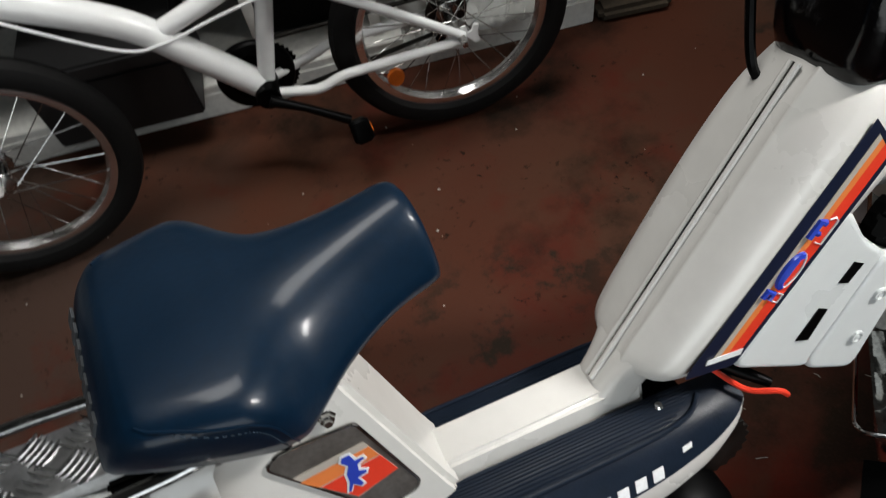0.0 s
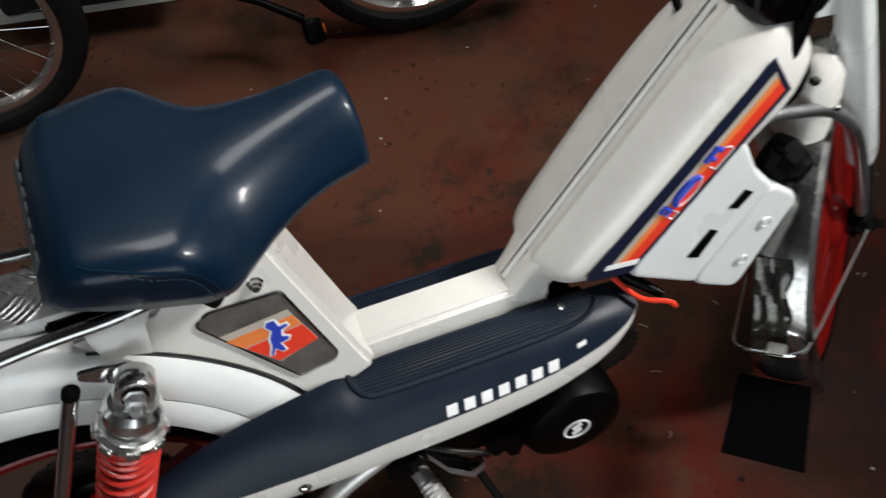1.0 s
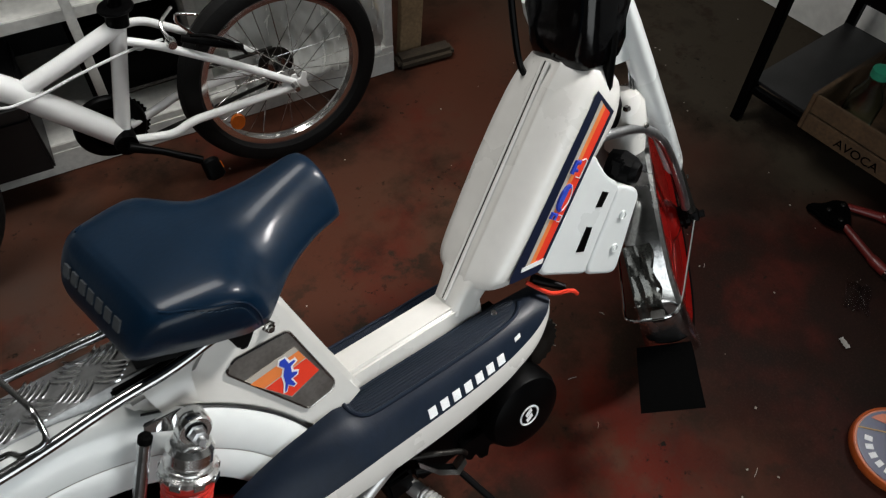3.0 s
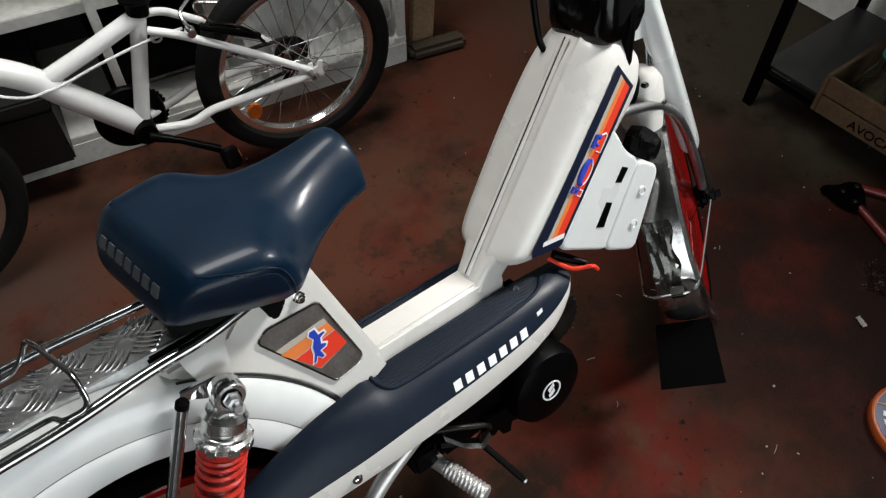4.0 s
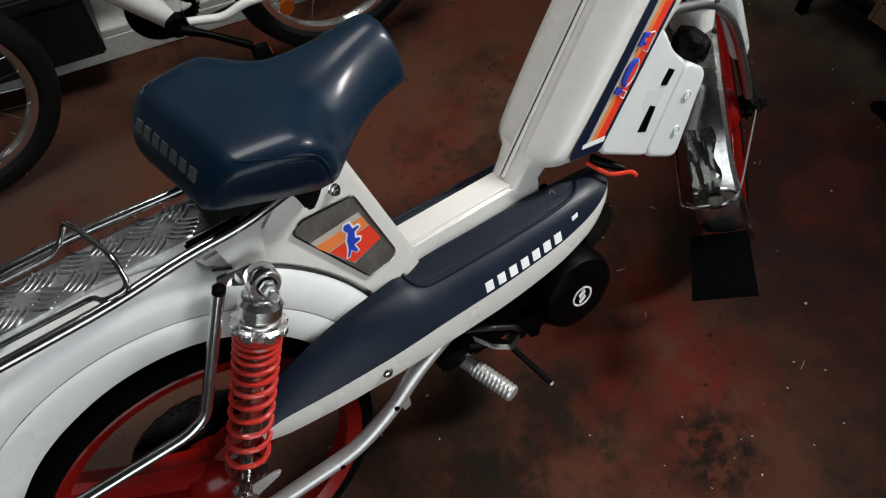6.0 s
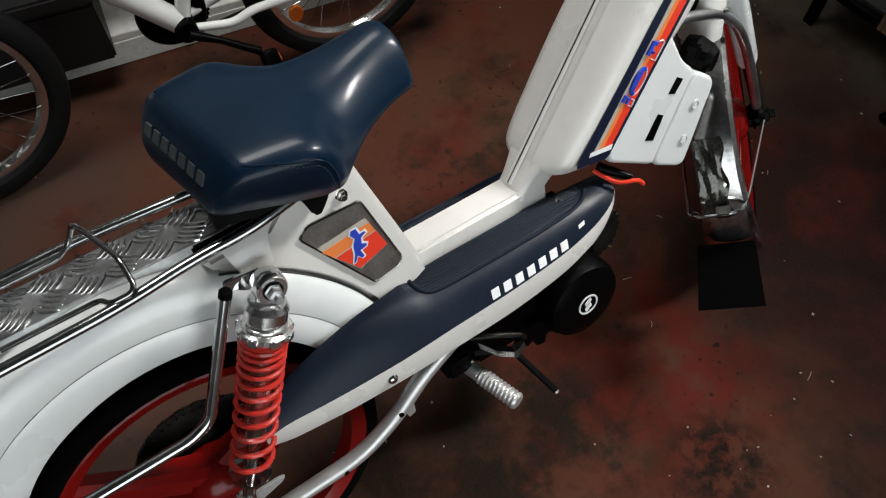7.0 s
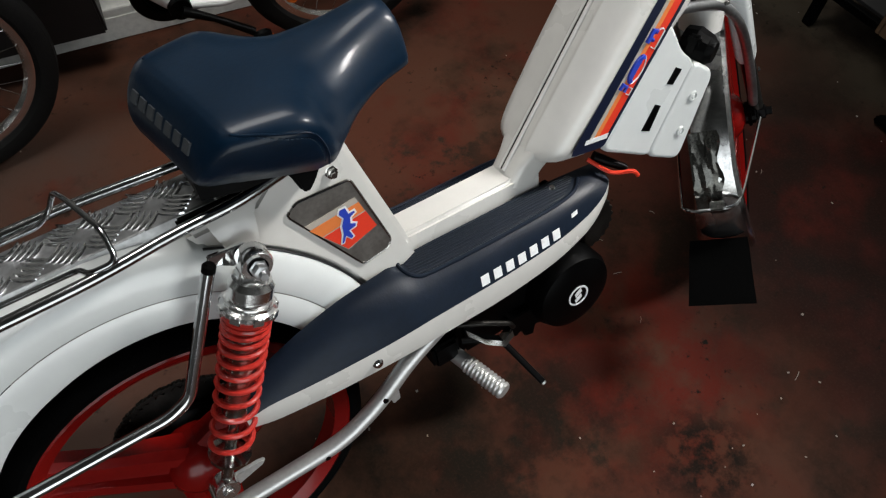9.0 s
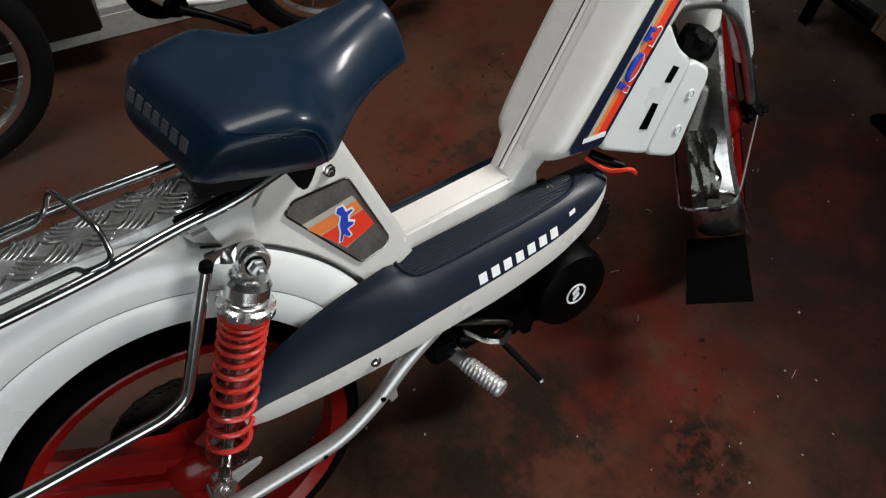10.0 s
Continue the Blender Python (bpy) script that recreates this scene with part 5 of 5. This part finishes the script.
sh("side_board", bm_box(-1.2, 0.004, 0.09, -1.175, 0.42, 0.86, 0.002), SHELF_WHITE)
sh("upright", bm_box(0.55, 0.03, 0.09, 0.575, 0.40, 0.402, 0.002), SHELF_WHITE)
sh("back_board", bm_box(-1.175, 0.41, 0.09, 1.055, 0.42, 0.86, 0), GREY_DARK)
sh("back_panel", bm_box(0.60, 0.300, 0.092, 1.050, 0.315, 0.855, 0.002), SHELF_WHITE, "white inner back panel")
sh("front_post", bm_box(0.296, -0.018, 0.092, 0.318, 0.002, 0.858, 0.002), SHELF_WHITE)

black_box = holder("black_box", SHELF @ pose(-0.012, -0.085, 0.092), "black toolbox on the shelf bottom", "box")
part("box_body", bm_box(-0.16, 0, 0, 0.16, 0.26, 0.16, 0.006), CARD_BLACK, black_box)
part("box_lid", bm_box(-0.165, -0.005, 0.162, 0.165, 0.265, 0.20, 0.006), GREY_DARK, black_box, "dusty dark grey lid")
dark_case = holder("tool_case", SHELF @ pose(0.40, 0.12, 0.092), "black tool case in the shelf bay", "case")
part("case_body", bm_box(-0.12, 0, 0, 0.14, 0.2, 0.22, 0.01), BLACK, dark_case)
part("case_mark", moved(bm_lathe([(0.010, -0.002), (0.016, -0.002), (0.016, 0.0), (0.010, 0.0)], 24, "Y", True), pose(0.03, -0.001, 0.13)), LETTER, dark_case, "pale round mark")


def crumpled_film():
    bm = bmesh.new()
    bmesh.ops.create_grid(bm, x_segments=60, y_segments=64, size=0.5)
    for v in bm.verts:
        x, z = v.co.x * 0.42, v.co.y * 0.46
        d = 0.035 * noise.noise(Vector((x * 12, z * 4, 1))) + 0.03 * abs(noise.noise(Vector((x * 30 + z * 6, z * 7, 4)))) + 0.010 * abs(noise.noise(Vector((x * 80, z * 22, 7))))
        v.co = Vector((x, d, z + 0.33))
    return bm


film_bag = tagged(finish(crumpled_film(), "plastic_bag", FILM, crease=70), "crumpled clear plastic bag hanging at the shelf", "bag")
film_bag.matrix_world = SHELF @ pose(0.82, -0.055, 0)

# ---- timber and oddments at the shelf's end ----
plank = tagged(finish(bm_box(-0.035, -0.012, 0, 0.035, 0.012, 0.75, 0.002), "plank", WOOD), "bare pine plank standing on end", "plank")
plank.matrix_world = pose(1.075, 1.03, 0.0, 0, 3, -8)
canister = holder("canister", pose(0.99, 1.07, 0), "brown canister with yellow upper part", "canister")
part("body", bm_lathe([(0.0, 0.0), (0.035, 0.0), (0.037, 0.005), (0.037, 0.19), (0.030, 0.2), (0.0, 0.2)], 24, "Z"), mat("brown_tin", (0.07, 0.05, 0.035), 0.4, var=0.4), canister)
part("cap", bm_lathe([(0.0, 0.2), (0.030, 0.2), (0.032, 0.21), (0.032, 0.33), (0.0, 0.335)], 24, "Z"), YELLOW, canister, "yellow plastic cap")
brush = tagged(finish(bm_box(-0.09, -0.03, 0, 0.09, 0.03, 0.035, 0.012), "hand_brush", SOIL), "dark dusty hand brush on the floor", "brush")
brush.matrix_world = pose(1.10, 0.985, 0, 0, 0, -12)

# ---- black steel table with a crate on its lower shelf ----
table = holder("work_table", pose(1.663, 0.267, 0), "low black steel bench with brown wooden top", "table")
for x in (0, 0.46):
    for y in (0, -1.1):
        part("leg", moved(bm_box(-0.013, -0.013, 0, 0.013, 0.013, 0.46, 0.002), pose(x, y, 0)), BLACK, table)
for y in (0, -1.1):
    part("side_rail", bm_box(0.013, y - 0.01, 0.10, 0.447, y + 0.01, 0.12, 0.002), BLACK, table)
    part("top_side_rail", bm_box(0.013, y - 0.013, 0.4605, 0.447, y + 0.013, 0.4905, 0.002), BLACK, table)
for x in (0, 0.46):
    part("long_rail", bm_box(x - 0.01, -1.087, 0.10, x + 0.01, -0.013, 0.12, 0.002), BLACK, table)
    part("top_long_rail", bm_box(x - 0.013, -1.113, 0.4605, x + 0.013, 0.013, 0.4905, 0.002), BLACK, table)
part("lower_shelf", bm_box(0.012, -1.085, 0.121, 0.448, 0.008, 0.13, 0.001), GREY_DARK, table)
part("table_top", bm_box(0.0145, -1.085, 0.474, 0.4455, -0.0145, 0.496, 0.002), CRATE_WOOD, table, "brown wooden table top")
crate = holder("wooden_crate", pose(1.652, 0.072, 0.131, 0, 0, 0), "old wooden crate with dark stencil marks", "crate")
for z in (0.0, 0.055):
    part("front_slat", bm_box(-0.045, -0.42, z, -0.033, 0.0, z + 0.05, 0.002), CRATE_WOOD, crate)
    part("back_slat", bm_box(0.26, -0.42, z, 0.272, 0.0, z + 0.05, 0.002), CRATE_WOOD, crate)
for y in (0.0, -0.432):
    part("end_board", bm_box(-0.045, y, 0.0, 0.272, y + 0.012, 0.105, 0.002), CRATE_WOOD, crate)
part("bottom", bm_box(-0.033, -0.42, 0.0, 0.26, 0.0, 0.008, 0.001), CRATE_WOOD, crate)
font = bpy.data.curves.new("stencil_word", "FONT")
font.body, font.size, font.extrude = "AVOCA", 0.034, 0.0004
word = bpy.data.objects.new("stencil_word", font)
ink = bpy.data.meshes.new_from_object(word)
bpy.data.objects.remove(word)
ink.materials.clear()
ink.materials.append(BLACK)
stencil = new("stencil_word", ink)
stencil.parent = crate
stencil.matrix_basis = Matrix.Translation((-0.0456, -0.09, 0.012)) @ Matrix(((0, 0, -1), (-1, 0, 0), (0, 1, 0))).to_4x4()


def bottle(name, m, glass, cap_col, h=0.2, r=0.04):
    ob = holder(name, m, "clear glass bottle with green cap in the crate", "bottle")
    part("glass_body", bm_lathe([(0.0, 0.002), (r, 0.002), (r, h * 0.62), (r * 0.55, h * 0.8), (r * 0.5, h * 0.9), (r * 0.46, h * 0.9), (r * 0.5, h * 0.78), (r * 0.93, h * 0.6), (r * 0.93, 0.008), (0.0, 0.008)], 24, "Z"), glass, ob)
    part("cap", bm_lathe([(0.0, h * 0.905), (r * 0.56, h * 0.905), (r * 0.58, h), (0.0, h * 1.02)], 20, "Z"), cap_col, ob)
    return ob


GREEN = mat("green_cap_plastic", (0.02, 0.20, 0.12), 0.35, var=0.2, scale=20)
bottle("bottle", pose(1.668, -0.012, 0.1395), GLASS, GREEN)
bottle("bottle", pose(1.75, -0.13, 0.1395), GLASS, GREEN, 0.22)

# ---- floor things: bolt cutter, paint tin, flecks ----
cutter = holder("bolt_cutter", pose(1.545, -0.125, 0.016), "red handled bolt cutter lying on the floor", "tool")
for pts in ([(0, -0.03, 0), (-0.045, -0.15, 0), (-0.07, -0.42, 0)], [(0.06, 0.0, 0), (0.11, -0.09, 0), (0.14, -0.40, 0)]):
    arm = spline(rounded(pts, 0.03), 2)
    handle = part("handle", bm_tube(arm, [0.009 + 0.004 * min(1.0, k / 6) for k in range(len(arm))], 12), DARK_RED, cutter)
    a, b = Vector(pts[1]), Vector(pts[2])
    part("collar", bm_tube([a.lerp(b, 0.10), a.lerp(b, 0.22)], 0.0136, 12), OLD_CHROME, handle, "worn bare metal collar")
    part("grip_end", bm_tube([a.lerp(b, 0.62), b + (b - a) * 0.01], 0.0150, 12), RUBBER, handle, "black rubber grip end")
jaw = part("jaw_head", moved(bm_slab([(-0.022, -0.036), (0.004, -0.044), (0.052, -0.014), (0.066, 0.010), (0.050, 0.030), (0.016, 0.040), (-0.012, 0.062), (-0.030, 0.060), (-0.026, 0.036), (-0.034, 0.004)], 0.020, 0.005, 2, "XY"), pose(0, 0, -0.010)), BLACK, cutter, "black jaw head")
for x, y in ((-0.004, -0.020), (0.044, 0.006), (0.002, 0.018)):
    part("pivot_bolt", moved(bm_lathe([(0.0, 0.0145), (0.0045, 0.0140), (0.0065, 0.0115), (0.0065, 0.009)], 8, "Z"), pose(x, y, 0)), DARK_STEEL, jaw)
tin = holder("paint_tin", pose(1.120, -0.570, 0, 0, 0, 0), "flat orange and navy round tin on the floor", "tin")
part("wall", bm_lathe([(0.0, 0.0), (0.090, 0.0), (0.092, 0.003), (0.092, 0.018), (0.0905, 0.022), (0.088, 0.023), (0.086, 0.020), (0.0, 0.020)], 56, "Z"), TIN_ORANGE, tin, "orange tin body")
part("lid_label", bm_lathe([(0.0, 0.0202), (0.0825, 0.0202), (0.0825, 0.0215), (0.0, 0.0215)], 56, "Z"), LABEL_BLUE, tin, "navy round lid label")
chord = [(0.0765 * math.cos(radians(q)), 0.0765 * math.sin(radians(q))) for q in range(-30, 81, 10)]
part("lid_field", moved(bm_slab(chord, 0.0008, 0, plane="XY"), pose(0, 0, 0.0216)), TIN_ORANGE, tin, "orange field on the lid")
part("lid_line", moved(bm_box(-0.072, -0.0012, 0, 0.072, 0.0012, 0.0007, 0), pose(0.0205, 0.0205 * 1.2, 0.0226, 0, 0, -50)), YELLOW, tin)
for k in range(7):
    q = radians(120 + 17 * k)
    part("lid_mark", moved(bm_box(-0.0075, -0.0055, 0, 0.0075, 0.0055, 0.0008, 0), Matrix.Translation((0.061 * math.cos(q), 0.061 * math.sin(q), 0.0216)) @ Matrix.Rotation(q, 4, "Z")), LETTER, tin)
rnd = random.Random(7)
flecks = []
for k in range(230):
    x, y = rnd.uniform(-1.2, 2.1), rnd.uniform(-1.1, 1.0)
    if k > 212:  # swept heap of crumbs
        x, y = rnd.gauss(0.66, 0.16), rnd.gauss(-0.47, 0.08)
    s = rnd.uniform(0.0007, 0.0026) * (1.6 if rnd.random() < 0.06 else 1)
    q = rnd.uniform(0, 6.3)
    flecks.append(moved(bm_box(-s, -s * rnd.uniform(0.3, 1), 0, s, s * rnd.uniform(0.3, 1), 0.0012, 0), Matrix.Translation((x, y, 0.0005)) @ Matrix.Rotation(q, 4, "Z")))
for k in range(7):  # short hairs and threads
    x, y, q, n = rnd.uniform(0.4, 1.2), rnd.uniform(-0.65, 0.1), rnd.uniform(0, 6.3), rnd.uniform(0.008, 0.022)
    flecks.append(bm_tube([(x, y, 0.001), (x + n * 0.5 * math.cos(q) + 0.002, y + n * 0.5 * math.sin(q), 0.0015), (x + n * math.cos(q), y + n * math.sin(q), 0.001)], 0.0006, 5))
tagged(finish(merged(*flecks), "floor_flecks", mat("pale_debris", (0.34, 0.30, 0.26), 0.7, var=0.5, scale=60), smooth=False), "pale flecks and crumbs scattered on the floor", "debris", kind="stuff")


def scrap(name, m, sx, sy, lift, material, label, category, seed):
    """A small creased sheet lying on the floor."""
    bm = bmesh.new()
    bmesh.ops.create_grid(bm, x_segments=14, y_segments=12, size=0.5)
    for v in bm.verts:
        u, w = v.co.x, v.co.y
        edge = 1.0 + 0.25 * noise.noise(Vector((u * 4, w * 4, seed)))
        v.co = Vector((u * sx * edge, w * sy * edge, 0.002 + lift * abs(noise.noise(Vector((u * 5, w * 5, seed + 3)))) + 0.3 * lift * abs(noise.noise(Vector((u * 14, w * 14, seed + 5))))))
    ob = tagged(finish(thicken(bm, 0.0006), name, material, crease=25), label, category)
    ob.matrix_world = m
    return ob


PAPER = mat("crumpled_paper", (0.45, 0.43, 0.40), 0.7, var=0.2, scale=30)
SCRAP_FILM = clear("thin_clear_film", (0.96, 0.97, 0.97), 0.08, 1.12, 1.0)
scrap("plastic_scrap", pose(1.392, -0.303, 0, 0, 0, 30), 0.085, 0.055, 0.012, SCRAP_FILM, "creased clear plastic scrap on the floor", "plastic scrap", 2)
scrap("paper_scrap", pose(1.259, -0.357, 0, 0, 0, 70), 0.026, 0.011, 0.008, PAPER, "small crumpled white paper scrap on the floor", "paper scrap", 8)
